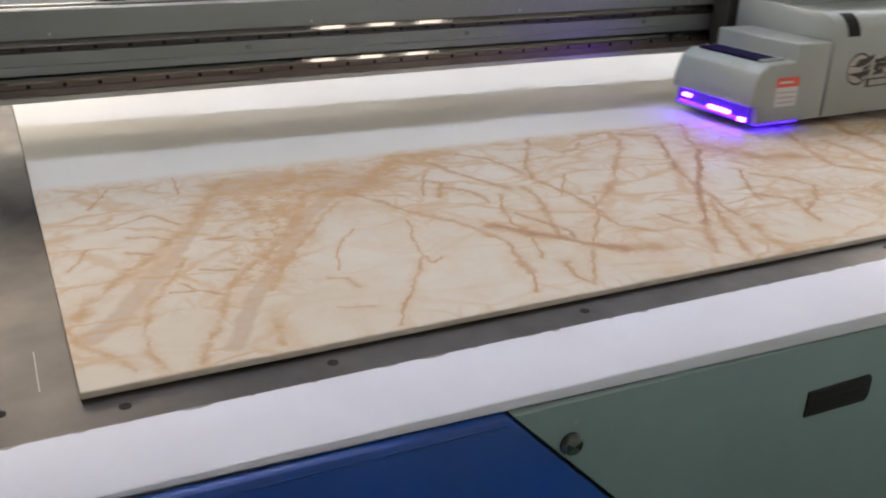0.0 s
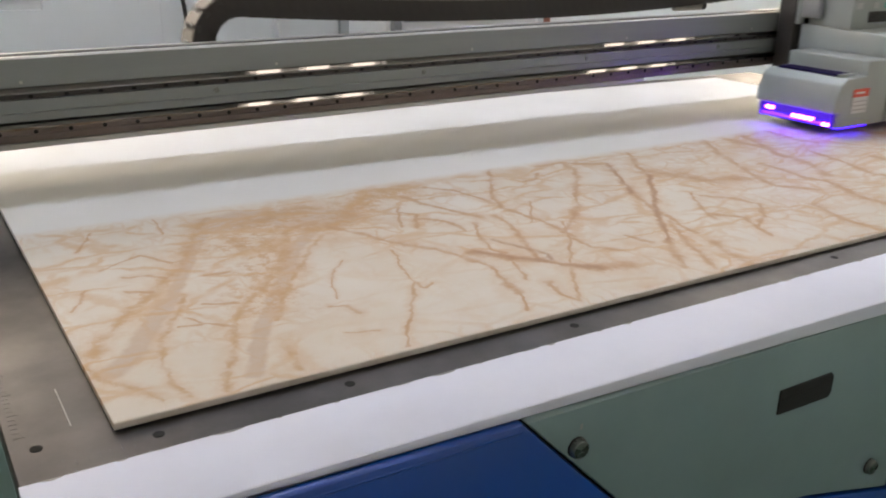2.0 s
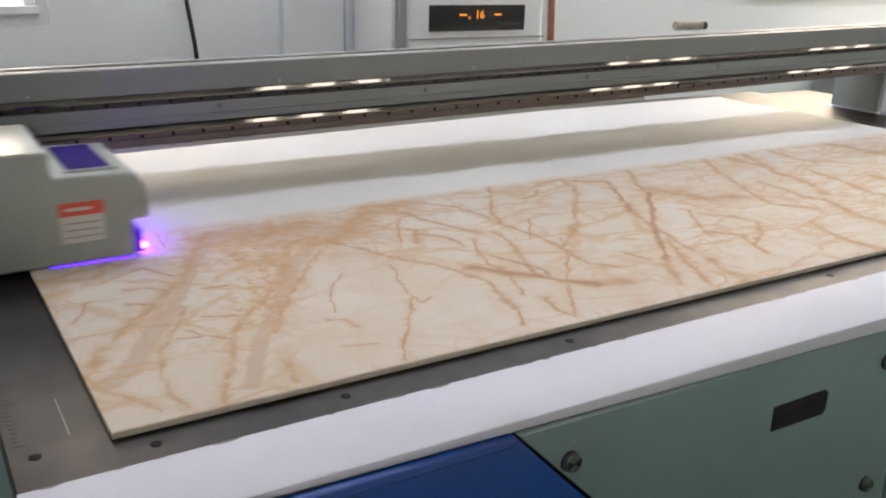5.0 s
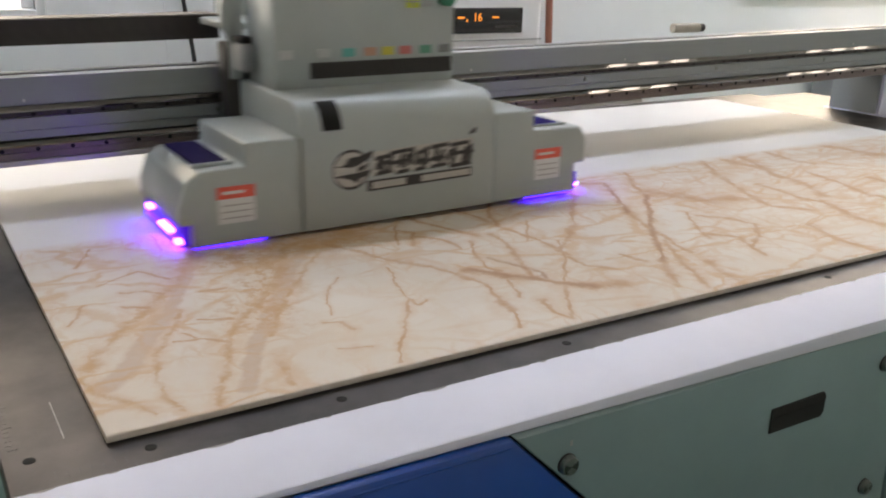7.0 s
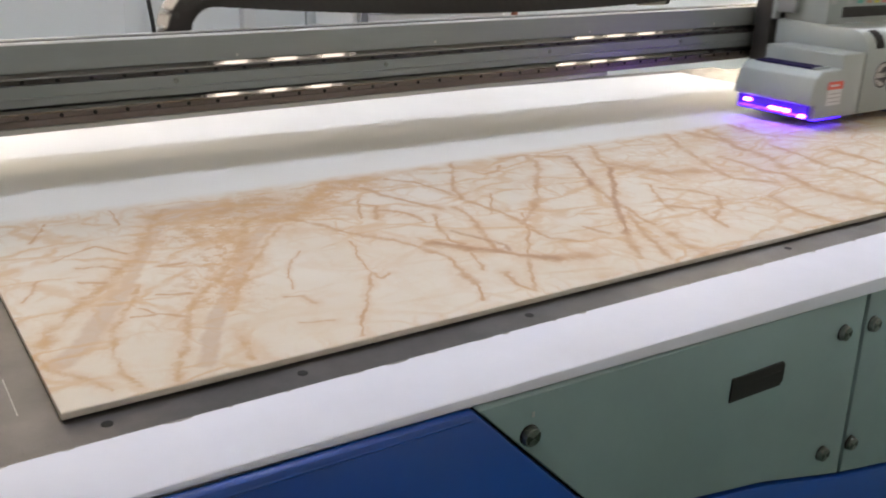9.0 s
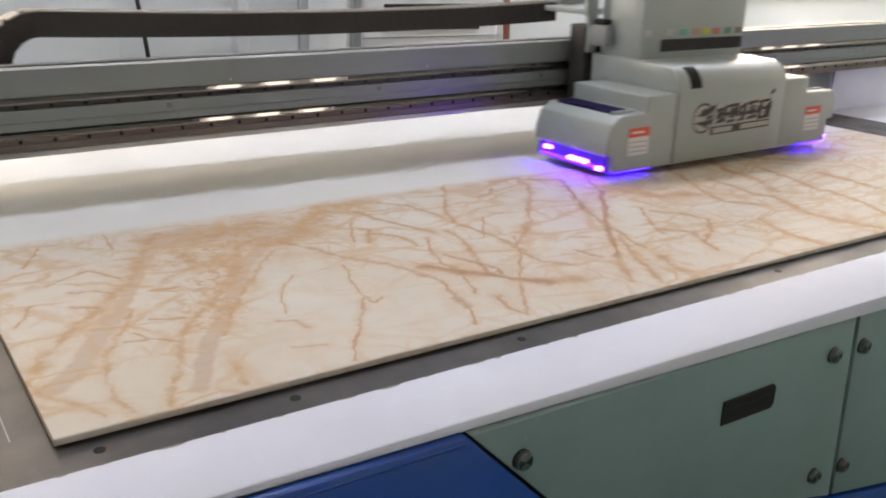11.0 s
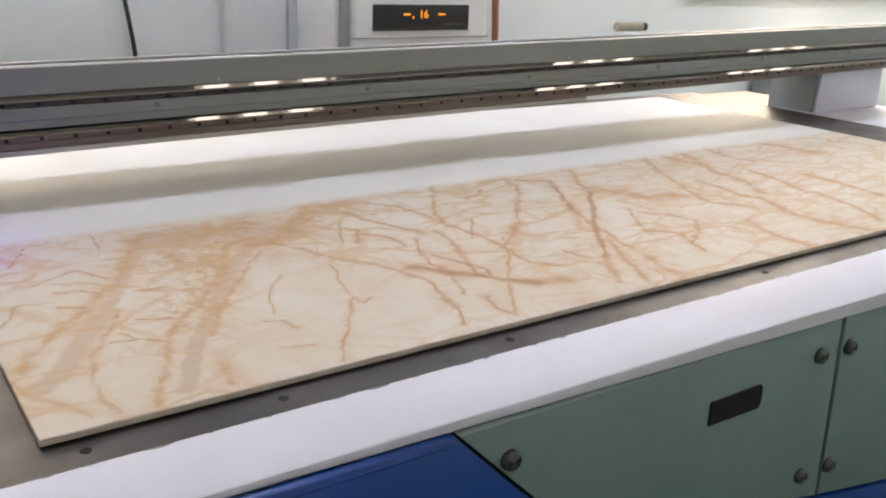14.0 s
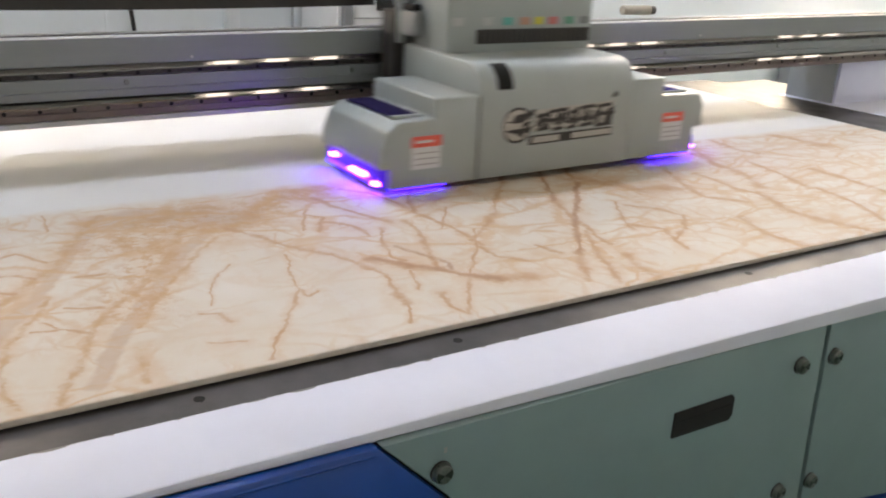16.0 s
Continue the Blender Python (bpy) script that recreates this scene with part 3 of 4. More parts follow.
air_conditioner()
pipe = thing("pipe", "thin reddish-brown pipe leaning against the white wall", "pipe")
part("tube", tube(B(), (2.39, 2.36, 1.50), (2.47, 2.36, 0.0), 0.016, 12), M_ROD, pipe)
cable = thing("cable", "thin black cable hanging down the white wall", "cable")
cb = B()
pts = [Vector((0.74 + 0.075 * (i / 12) ** 1.4, 2.355 + 0.01 * math.sin(i), 1.75 - 0.87 * i / 12)) for i in range(13)]
for a, b in zip(pts, pts[1:]):
    tube(cb, a, b, 0.0075, 8)
part("cord", cb, M_CABLE, cable)
part("clip", soften(box(B(), 0.715, 0.765, 2.345, 2.378, 1.73, 1.77), 0.004), M_AC, cable)
cab = thing("cabinet", "grey shelf with a blue box standing by the far wall", "cabinet")
part("side", soften(box(B(), 4.34, 4.38, 2.0, 2.36, 0.0, 0.70), 0.004), M_AC2, cab)
part("side", soften(box(B(), 4.95, 4.99, 2.0, 2.36, 0.0, 0.70), 0.004), M_AC2, cab)
part("shelf", soften(box(B(), 4.381, 4.949, 2.0, 2.36, 0.40, 0.43), 0.004), M_AC2, cab)
part("top", soften(box(B(), 4.32, 5.01, 1.99, 2.37, 0.70, 0.73), 0.004), M_AC, cab)
bx = thing("storage_box", "small bright blue box on the grey shelf", "box")
part("carton", soften(box(B(), 4.46, 4.80, 2.02, 2.30, 0.43, 0.62), 0.006), M_BLUEBOX, bx)
part("lid", soften(box(B(), 4.455, 4.805, 2.015, 2.305, 0.621, 0.65), 0.004), M_AC, bx)


def panel_light():
    t = thing("ceiling_light", "ceiling light with three lit warm white panels", "ceiling light", None, "ceiling panel lights")
    for a in (-0.39, 0.37):
        part("frame", soften(box(B(), a, a + 0.02, -0.22, 0.22, -0.05, -0.001), 0.003, 1), M_AC, t)
    for a in (-0.22, 0.20):
        part("frame", soften(box(B(), -0.369, 0.369, a, a + 0.02, -0.05, -0.001), 0.003, 1), M_AC, t)
    for a in (-0.26, 0.0, 0.26):
        part("diffuser", box(B(), a - 0.055, a + 0.055, -0.18, 0.18, -0.035, -0.02), M_FRONT, t, "lit white diffuser")
    return t


def tube_light(name, label, material, group):
    t = thing(name, label, "tube light", None, group)
    part("housing", soften(box(B(), -0.66, 0.66, -0.16, 0.16, -0.02, -0.001), 0.003, 1), M_AC, t)
    for a in (-0.10, 0.0, 0.10):
        part("tube", tube(B(), (-0.62, a, -0.045), (0.62, a, -0.045), 0.016, 8), material, t, "lit tube")
    return t


def spread(light, spots):
    for x, y in spots[1:]:
        copy_thing(light, pose(x, y, ZC))
    light.matrix_basis = pose(*spots[0], ZC)


spread(panel_light(), FRONT_LIGHTS)
spread(tube_light("tube_light", "ceiling light with three cool white tubes above the gantry", M_OVER, "tube lights"), OVER_LIGHTS)


# ---- the flatbed printer ----
BX0, BX1, BY0, BY1 = -0.098, 2.78, -0.056, 1.60


def rim_y(x):
    return -0.164 - 0.020 * (x - 0.1)


def skirt_z(x):
    return 0.790 - 0.0145 * (x - 0.35)


def printer_base():
    t = thing("flatbed_printer", "large flatbed printer table with steel bed, white rim and grey-green doors", "printer")
    plate = part("bed_plate", soften(prism(B(), [(BX0, BY0), (BX1, BY0), (BX1, 1.515), (BX0, 1.515)], 0.772, 0.80, "z"), 0.0015, 1), M_STEEL, t, "worn brushed steel bed plate")
    # screw holes: no cut, black discs give their shaded insides
    for x, y in ((0.038, -0.026), (0.255, -0.025), (0.587, -0.026), (1.144, -0.025), (1.70, -0.026), (2.26, -0.026), (-0.073, 0.006), (-0.072, 0.42), (2.74, 0.3), (2.74, 0.86)):
        b = tube(B(), (x, y, 0.7999), (x, y, 0.8006), 0.0062, 16)
        part("screw_hole_disc", b, M_HOLE, plate)
    # scale ticks along the left edge and the corner
    for i in range(26):
        y = 0.035 + i * 0.010
        part("tick", box(B(), -0.090, -0.083 + (0.004 if i % 5 == 0 else 0), y, y + 0.0012, 0.8001, 0.8004), M_DARK, plate)
    for i in range(7):
        x = -0.055 + i * 0.011
        part("tick", box(B(), x, x + 0.0012, -0.041, -0.031 + (0.005 if i % 5 == 0 else 0), 0.8001, 0.8004), M_DARK, plate)
    part("scribed_line", box(B(), -0.036, -0.0345, 0.035, 0.125, 0.8001, 0.8004), M_CHIP, plate)
    # front rim, a folded white sheet
    bm = B()
    n = 14
    prev = None
    for i in range(n + 1):
        x = BX0 + (3.25 - BX0) * i / n
        yo, zs = rim_y(x), skirt_z(x)
        prof = [(BY0 - 0.0005, 0.780), (BY0 - 0.0005, 0.8012), (yo + 0.004, 0.8012), (yo + 0.001, 0.8000), (yo, 0.797), (yo, zs), (yo + 0.012, zs), (yo + 0.012, 0.780)]
        ring = [bm.verts.new((x, a, b)) for a, b in prof]
        if prev:
            for k in range(len(prof)):
                bm.faces.new((prev[k], prev[(k + 1) % len(prof)], ring[(k + 1) % len(prof)], ring[k]))
        else:
            bm.faces.new(ring)
        prev = ring
    bm.faces.new(prev[::-1])
    bmesh.ops.recalc_face_normals(bm, faces=bm.faces)
    front_rim = part("front_rim", bm, M_RIM, t, "white enamelled front rim")
    # paint chipped away along the inner border of the rim
    rng = random.Random(11)
    for i in range(34):
        x = BX0 + 0.02 + i * 0.062 + rng.uniform(-0.025, 0.025)
        w, d = rng.uniform(0.008, 0.034), rng.uniform(0.0012, 0.0042)
        edge = [(x, BY0 - 0.0006), (x + w, BY0 - 0.0006), (x + w * 0.85, BY0 - d * rng.uniform(0.3, 0.9)), (x + w * 0.5, BY0 - d), (x + w * 0.2, BY0 - d * rng.uniform(0.4, 1.0))]
        part("paint_chip", prism(B(), edge[::-1], 0.8011, 0.80145, "z"), M_CHIP, front_rim)
    part("side_rim", soften(box(B(), BX1 + 0.0005, 3.25, BY0, 1.18, 0.772, 0.8012), 0.002, 1), M_RIM, t, "white enamelled side rim")
    # front doors, the seam and the blue wave
    yf = -0.176

    def panel(name, poly, material, y0, label, w=0.002):
        return part(name, soften(prism(B(), poly, y0, y0 + 0.018), w, 2), material, t, label)

    d1 = panel("door", [(0.392, skirt_z(0.392) - 0.002), (1.136, skirt_z(1.136) - 0.002), (1.157, 0.445), (0.95, 0.50), (0.76, 0.535), (0.62, 0.575), (0.567, 0.612)], M_GREY, yf - 0.004, "grey-green sheet steel door")
    d2 = panel("door", [(1.146, skirt_z(1.146) - 0.002), (2.14, skirt_z(2.14) - 0.002), (2.14, 0.30), (1.50, 0.375), (1.167, 0.443)], M_GREY, yf - 0.004, "grey-green sheet steel door")
    panel("door", [(2.146, skirt_z(2.146) - 0.002), (3.24, skirt_z(3.24) - 0.002), (3.24, 0.25), (2.146, 0.298)], M_GREY, yf - 0.006, "grey-green sheet steel door")
    blue = panel("wave_panel", [(BX0, skirt_z(BX0) - 0.001), (0.389, skirt_z(0.389) - 0.002), (0.483, 0.691), (0.565, 0.609), (0.62, 0.572), (0.76, 0.528), (0.95, 0.493), (1.163, 0.436), (1.50, 0.367), (2.14, 0.291), (3.24, 0.24), (3.24, 0.12), (BX0, 0.12)],
                 M_BLUE, yf - 0.004, "glossy blue wave-shaped front panel", 0.006)
    part("fold", tube(B(), (BX0 + 0.004, yf - 0.0025, skirt_z(BX0) - 0.012), (0.385, yf - 0.0025, skirt_z(0.385) - 0.011), 0.0024, 12), M_BLUE, blue, "rounded fold line of the blue panel")
    part("frame_core", box(B(), BX0 + 0.01, 3.23, yf + 0.030, BY1 - 0.01, 0.12, 0.7715), M_DARK, t, "dark machine frame")
    part("side_panel", soften(box(B(), BX0, BX0 + 0.009, yf + 0.016, BY1, 0.12, 0.771), 0.002, 1), M_GREY, t, "grey-green side panel")
    for x in (0.05, 1.5, 3.05):
        for y in (-0.06, 1.4):
            part("foot", tube(B(), (x, y, 0.0), (x, y, 0.119), 0.04, 16), M_DARK, t)
    # knobs and the pocket handle
    for d, x, z in ((d1, 0.467, 0.735), (d1, 1.087, 0.722), (d1, 1.094, 0.505), (d2, 1.167, 0.719), (d2, 1.175, 0.499), (d2, 2.05, 0.70)):
        k = part("knob", soften(tube(B(), (x, yf - 0.0045, z), (x, yf - 0.0135, z), 0.0128, 20, 0.0115), 0.0015, 2), M_KNOB, d, "round nickel quarter-turn latch")
        for s in (-1, 1):  # turned face: two dull wedges paint its banded reflection
            part("reflection_wedge", prism(B(), [(x, z), (x + s * 0.0095, z + 0.0058), (x + s * 0.0105, z), (x + s * 0.0085, z - 0.0062)], yf - 0.0138, yf - 0.0134), M_KNOB_DARK, k)
        part("washer", tube(B(), (x, yf - 0.0041, z), (x, yf - 0.0060, z), 0.0134, 20), M_DARK, k)
    for d, x in ((d1, 0.831), (d2, 1.350)):
        z = 0.710 if d is d1 else 0.697
        h = part("handle", soften(prism(B(), [(x, z), (x + 0.112, z), (x + 0.118, z - 0.006), (x + 0.118, z - 0.032), (x + 0.112, z - 0.040), (x, z - 0.038)], yf - 0.0065, yf - 0.0030), 0.001, 1), M_POCKET, d, "black recessed pocket handle")
        part("lip", soften(box(B(), x + 0.006, x + 0.112, yf - 0.0080, yf - 0.0066, z - 0.016, z - 0.013), 0.0005, 1), M_POCKET, h)
    part("stamp", box(B(), 0.470, 0.474, yf - 0.0044, yf - 0.0041, 0.757, 0.764), M_TEXT, d1)
    return t


printer_base()


def print_board():
    t = thing("board", "white board half printed with beige marble on a steel bed", "board")
    part("sheet", soften(box(B(), 0, 2.478, 0, 1.42, 0.8022, 0.81), 0.0008, 1), M_BOARD, t, "beige marble print with brown veins")
    part("edge_band", box(B(), 0.0004, 2.4776, -0.0006, 0.0004, 0.8025, 0.8090), M_EDGE, t, "raw board edge")
    # added dark inset layer: the shadow line below the board's edge, put into colour
    part("gap_shade", box(B(), 0.006, 2.472, 0.006, 1.414, 0.80, 0.8022), M_UNDER, t, "dark inset layer added for the shaded gap under the board")
    return t


print_board()

# gantry: its beam rises slightly to one side
TILT = -0.95
GY = 0.925
GZ = 1.0585


def gantry():
    t = thing("gantry", "grey aluminium gantry beam with two polished guide rails", "gantry", pose(0, 0, GZ, 0, TILT, 0))
    a, b = -1.75, 3.25
    body = [(GY, -0.003), (GY, -0.053), (GY + 0.022, -0.056), (GY + 0.022, -0.074), (GY + 0.004, -0.077), (GY + 0.004, -0.100), (GY + 0.007, -0.102), (GY + 0.007, -0.117),
            (GY + 0.026, -0.120), (GY + 0.026, -0.150), (GY + 0.19, -0.150), (GY + 0.19, -0.123), (GY + 0.0675, -0.123), (GY + 0.066, -0.003)]
    part("beam", prism(B(), body, a, b, "x"), M_BEAM, t, "grey anodised aluminium beam")
    part("cap_strip", soften(prism(B(), [(GY - 0.001, -0.003), (GY + 0.014, -0.003), (GY + 0.014, 0.001), (GY + 0.003, 0.001)], a, b, "x"), 0.0008, 1), M_CAP, t, "bright top edge strip")
    # too shallow to darken: the groove's shade is a matte black strip
    part("groove_shade", box(B(), a, b, GY + 0.0145, GY + 0.052, -0.0028, -0.0015), M_HOLE, t, "flat black strip painted as the shaded top groove")
    part("rear_lip", soften(box(B(), a, b, GY + 0.0525, GY + 0.066, -0.003, 0.001), 0.001, 1), M_CAP, t)
    for z, nm in ((-0.066, "upper"), (-0.131, "lower")):
        base = part("rail_base", box(B(), a, b, GY + 0.004, GY + 0.0255, z - 0.009, z + 0.0012), M_DARK if nm == "upper" else M_RACK, t, "dark guide rail base" if nm == "upper" else "brown guide rail base")
        rail = new("rail", mesh("rail", prism(B(), [(GY + 0.0255, z + 0.0110), (GY - 0.0020, z + 0.0110), (GY - 0.0055, z + 0.0048), (GY - 0.0055, z + 0.0015), (GY + 0.0255, z + 0.0015)], a, b, "x"), M_RAIL, False))
        rail.parent = t
        rail["label"] = "polished steel guide rail"
        for i in range(80):
            x = -1.70 + i * 0.0615
            part("bolt", tube(B(), (x, GY + 0.0040, z - 0.005), (x, GY + 0.0022, z - 0.005), 0.0042, 8), M_HOLE, base)
    part("lower_plate", soften(box(B(), a, b, GY + 0.006, GY + 0.030, -0.155, -0.141), 0.001, 1), M_RACK, t, "brown lower plate")
    part("lower_lip", soften(box(B(), a, 1.62, GY + 0.002, GY + 0.032, -0.166, -0.1555), 0.0015, 1), M_CAP, t, "bright lower lip")
    for i in range(10):
        x = -1.5 + 0.49 * i
        part("screw", soften(tube(B(), (x - 0.03, GY + 0.0045, -0.088), (x - 0.03, GY + 0.0015, -0.088), 0.0055, 12), 0.0006, 1), M_KNOB, t)
        part("screw", tube(B(), (x + 0.10, GY + 0.0005, -0.044), (x + 0.10, GY - 0.0015, -0.044), 0.003, 8), M_CAP, t)
    return t


gantry()


def gantry_leg(x, label):
    t = thing("support_column", label, "support column", None, "support columns")
    s = 1 if x > 0 else -1
    top = GZ - 0.151 + 0.0166 * x
    part("post", soften(box(B(), min(x, x + s * 0.34), max(x, x + s * 0.34), 0.985, 1.17, 0.8015 if s > 0 else 0.0, top), 0.004), M_HEAD, t, "grey steel leg")
    part("cover", soften(box(B(), min(x + s * 0.006, x + s * 0.40), max(x + s * 0.006, x + s * 0.40), 0.972, 0.9845, 0.8016 if s > 0 else 0.02, top + 0.001), 0.002), M_RIM, t, "white front cover")
    return t


gantry_leg(2.80, "grey gantry leg with a white cover on the printer rim")
gantry_leg(-1.10, "grey gantry leg standing beside the printer table")

roll = thing("tape_roll", "small beige paper roll lying on the gantry beam", "paper roll", pose(1.86, 1.075, GZ + 0.0166 * 1.86 + 0.0145))
part("sleeve", soften(tube(B(), (0, 0, 0), (0.105, -0.004, 0), 0.0135, 18), 0.002, 1), M_ROLL, roll)
part("dark_end", tube(B(), (0.1055, -0.004, 0), (0.121, -0.004, 0), 0.012, 16), M_DARK, roll, "dark plug end")


# ---- carriage: its own space starts at the lower front left corner ----
def print_carriage():
    t = thing("print_carriage", "light grey print head carriage with glowing violet lamps", "print carriage")
    D = 0.25
    # lamp modules at both ends: hood with sloped end over a lamp slot
    hl = part("lamp_hood", soften(prism(B(), [(0.0, 0.040), (0.0, 0.0), (0.196, 0.0), (0.196, 0.170), (0.0955, 0.170), (0.0955, 0.131), (0.016, 0.129), (-0.008, 0.112), (-0.022, 0.072), (-0.022, 0.040)], 0, D), 0.0045, 3), M_HEAD, t, "grey sheet lamp hood")
    hr = part("lamp_hood", soften(prism(B(), [(0.601, 0.0), (0.812, 0.0), (0.812, 0.060), (0.838, 0.060), (0.838, 0.112), (0.822, 0.138), (0.7005, 0.140), (0.7005, 0.181), (0.601, 0.181)], 0, D), 0.006, 3), M_HEAD, t, "grey sheet lamp hood")
    # slots in the hood tops
    for h, a, b, z in ((hl, 0.020, 0.080, 0.1335), (hr, 0.730, 0.795, 0.1405)):
        part("filter", soften(box(B(), a, b, 0.035, 0.225, z - 0.004, z + 0.0012), 0.001, 1), M_NAVY if h is hl else M_VIOLET, h, "dark navy filter slot" if h is hl else "violet filter slot")
        part("frame", soften(box(B(), a - 0.006, b + 0.006, 0.028, 0.034, z - 0.004, z + 0.003), 0.001, 1), M_HEAD, h)
    # lamps, open to the outer ends and glowing on the board
    for s, x in ((-1, 0.0), (1, 0.812)):
        lamp = part("lamp", soften(box(B(), min(x + s * 0.0005, x + s * 0.016), max(x + s * 0.0005, x + s * 0.016), 0.012, D - 0.01, 0.002, 0.039), 0.003), M_UVBOX, t, "dark violet lamp housing with a faint added glow")
        part("glass", soften(box(B(), min(x + s * 0.0165, x + s * 0.019), max(x + s * 0.0165, x + s * 0.019), 0.02, D - 0.02, 0.006, 0.014), 0.001, 1), M_UV, lamp, "glowing violet strip")
        for a, b, z in ((0.014, 0.034, 0.006), (0.062, 0.128, 0.013), (0.190, 0.214, 0.023)):
            part("diode_row", soften(box(B(), min(x + s * 0.0165, x + s * 0.021), max(x + s * 0.0165, x + s * 0.021), a, b, z, z + 0.008), 0.001, 1), M_UVCORE, lamp, "white-hot violet diode row")
        part("underside_strip", box(B(), min(x - s * 0.004, x - s * 0.125), max(x - s * 0.004, x - s * 0.125), 0.0025, 0.018, -0.0016, -0.0004), M_UV, lamp, "violet light under the hood")
    # main body with a rounded front top
    prof = [(-0.002, 0.001), (-0.002, 0.172)]
    for i in range(1, 9):
        a = math.pi / 2 * i / 8
        prof.append((-0.002 + 0.055 * (1 - math.cos(a)), 0.172 + 0.055 * math.sin(a)))
    prof += [(0.30, 0.232), (0.30, 0.001)]
    body = part("body", soften(prism(B(), prof, 0.1965, 0.6005, "x"), 0.0025, 2), M_HEAD, t, "rounded light grey head cover")
    part("seam", box(B(), 0.1962, 0.1985, -0.0028, -0.0018, 0.004, 0.168), M_HEAD_SEAM, body)
    # dark latch strap bent over the rounded edge
    bm = B()
    ring = []
    for i in range(9):
        a = math.pi / 2 * (i + 0.6) / 8.6
        y, z = 0.0 - 0.002 + 0.055 - 0.0565 * math.cos(a), 0.172 + 0.0565 * math.sin(a)
        ring.append((bm.verts.new((0.236, y, z)), bm.verts.new((0.274, y, z))))
    for (a, b), (c, d) in zip(ring[:7], ring[1:7]):
        bm.faces.new((a, b, d, c))
    bmesh.ops.delete(bm, geom=[v for v in bm.verts if not v.link_faces], context="VERTS")
    bmesh.ops.solidify(bm, geom=bm.faces[:], thickness=0.0012)
    part("latch", bm, M_HOLE, body, "black strap over the rounded edge")
    # printed mark, drawn as plain shapes: a ring crossed by two dark sweeps, a row of heavy strokes, a framed bar below
    ring, inner = B(), []
    for i in range(28):
        u = 2 * math.pi * i / 28
        w = 0.0022 + 0.0030 * abs(math.sin(u)) ** 2
        inner.append([ring.verts.new((0.290 + r * math.cos(u), y, 0.104 + r * math.sin(u))) for r, y in ((0.037, -0.0021), (0.037, -0.0028), (0.037 - w, -0.0028), (0.037 - w, -0.0021))])
    for p, q in zip(inner, inner[1:] + inner[:1]):
        for k in range(4):
            ring.faces.new((p[k], q[k], q[(k + 1) % 4], p[(k + 1) % 4]))
    bmesh.ops.recalc_face_normals(ring, faces=ring.faces)
    logo = part("emblem", ring, M_INK, body, "round black ring emblem")
    part("emblem_ground", tube(B(), (0.290, -0.0020, 0.104), (0.290, -0.0023, 0.104), 0.0345, 28), M_INK2, logo)
    for pl in ([(0.256, 0.112), (0.276, 0.113), (0.286, 0.126), (0.304, 0.127), (0.334, 0.136), (0.330, 0.124), (0.306, 0.111), (0.290, 0.108)],
               [(0.257, 0.094), (0.278, 0.096), (0.300, 0.097), (0.330, 0.101), (0.324, 0.090), (0.308, 0.087), (0.302, 0.078), (0.288, 0.086)],
               [(0.302, 0.098), (0.318, 0.102), (0.322, 0.112), (0.304, 0.108)]):
        part("emblem_sweep", prism(B(), pl, -0.0036, -0.0029), M_INK, logo)
    part("mark_ground", prism(B(), [(0.330, 0.088), (0.545, 0.092), (0.550, 0.140), (0.334, 0.132)], -0.0026, -0.0021), M_INK2, body)
    rng = random.Random(5)
    for x, w, h in ((0.333, 0.040, 0.044), (0.374, 0.044, 0.048), (0.420, 0.032, 0.047), (0.453, 0.042, 0.051), (0.496, 0.052, 0.054)):
        for k in range(6):
            if k < 3:  # level strokes, heavy at top and foot
                z = 0.086 + h * (0.02 + 0.36 * k) + rng.uniform(-0.003, 0.002)
                a0, a1 = x - 0.003 + w * rng.uniform(0.0, 0.25), x + w * rng.uniform(0.8, 1.12)
                pl = [(a0, z), (a1, z + 0.003), (a1 - 0.004, z + 0.0105), (a0 + 0.004, z + 0.0075)]
            else:  # slanted upright strokes
                a0 = x + w * (0.08 + 0.32 * (k - 3)) + rng.uniform(-0.004, 0.004)
                z0, z1 = 0.086 + h * rng.uniform(0.0, 0.3), 0.086 + h * rng.uniform(0.7, 1.05)
                lean = rng.uniform(0.002, 0.011)
                pl = [(a0, z0), (a0 + 0.0105, z0 + 0.002), (a0 + 0.0085 + lean, z1), (a0 + lean, z1 - 0.002)]
            part("mark", prism(B(), pl, -0.0034 - 0.0001 * k, -0.0027), M_INK, body)
    part("mark_bar", prism(B(), [(0.322, 0.060), (0.548, 0.064), (0.548, 0.083), (0.322, 0.080)], -0.0028, -0.0021), M_INK, body)
    part("mark_light", prism(B(), [(0.332, 0.064), (0.402, 0.0653), (0.402, 0.0772), (0.332, 0.0762)], -0.0034, -0.0028), M_INK2, body)
    part("mark_light", prism(B(), [(0.436, 0.0660), (0.545, 0.0680), (0.545, 0.0792), (0.436, 0.0776)], -0.0034, -0.0028), M_INK2, body)
    for k in range(8):
        x = 0.341 + k * 0.0075 if k < 5 else 0.470 + (k - 5) * 0.024
        part("mark_line", prism(B(), [(x, 0.068), (x + 0.003, 0.068), (x + 0.004, 0.0750), (x + 0.001, 0.0750)], -0.0038, -0.0035), M_TEXT, body)
    part("mark_tail", prism(B(), [(0.540, 0.146), (0.556, 0.149), (0.557, 0.160), (0.545, 0.154)], -0.0028, -0.0021), M_INK, body)
    # warning stickers: red head, pale field with grey lines
    for h, x, z in ((hl, 0.045, 0.036), (hr, 0.705, 0.036)):
        st = part("sticker", box(B(), x, x + 0.064, -0.0010, -0.0004, z, z + 0.043), M_WHITE, h, "white and red warning sticker")
        part("red_band", box(B(), x - 0.001, x + 0.065, -0.0016, -0.0004, z + 0.043, z + 0.064), M_RED, st)
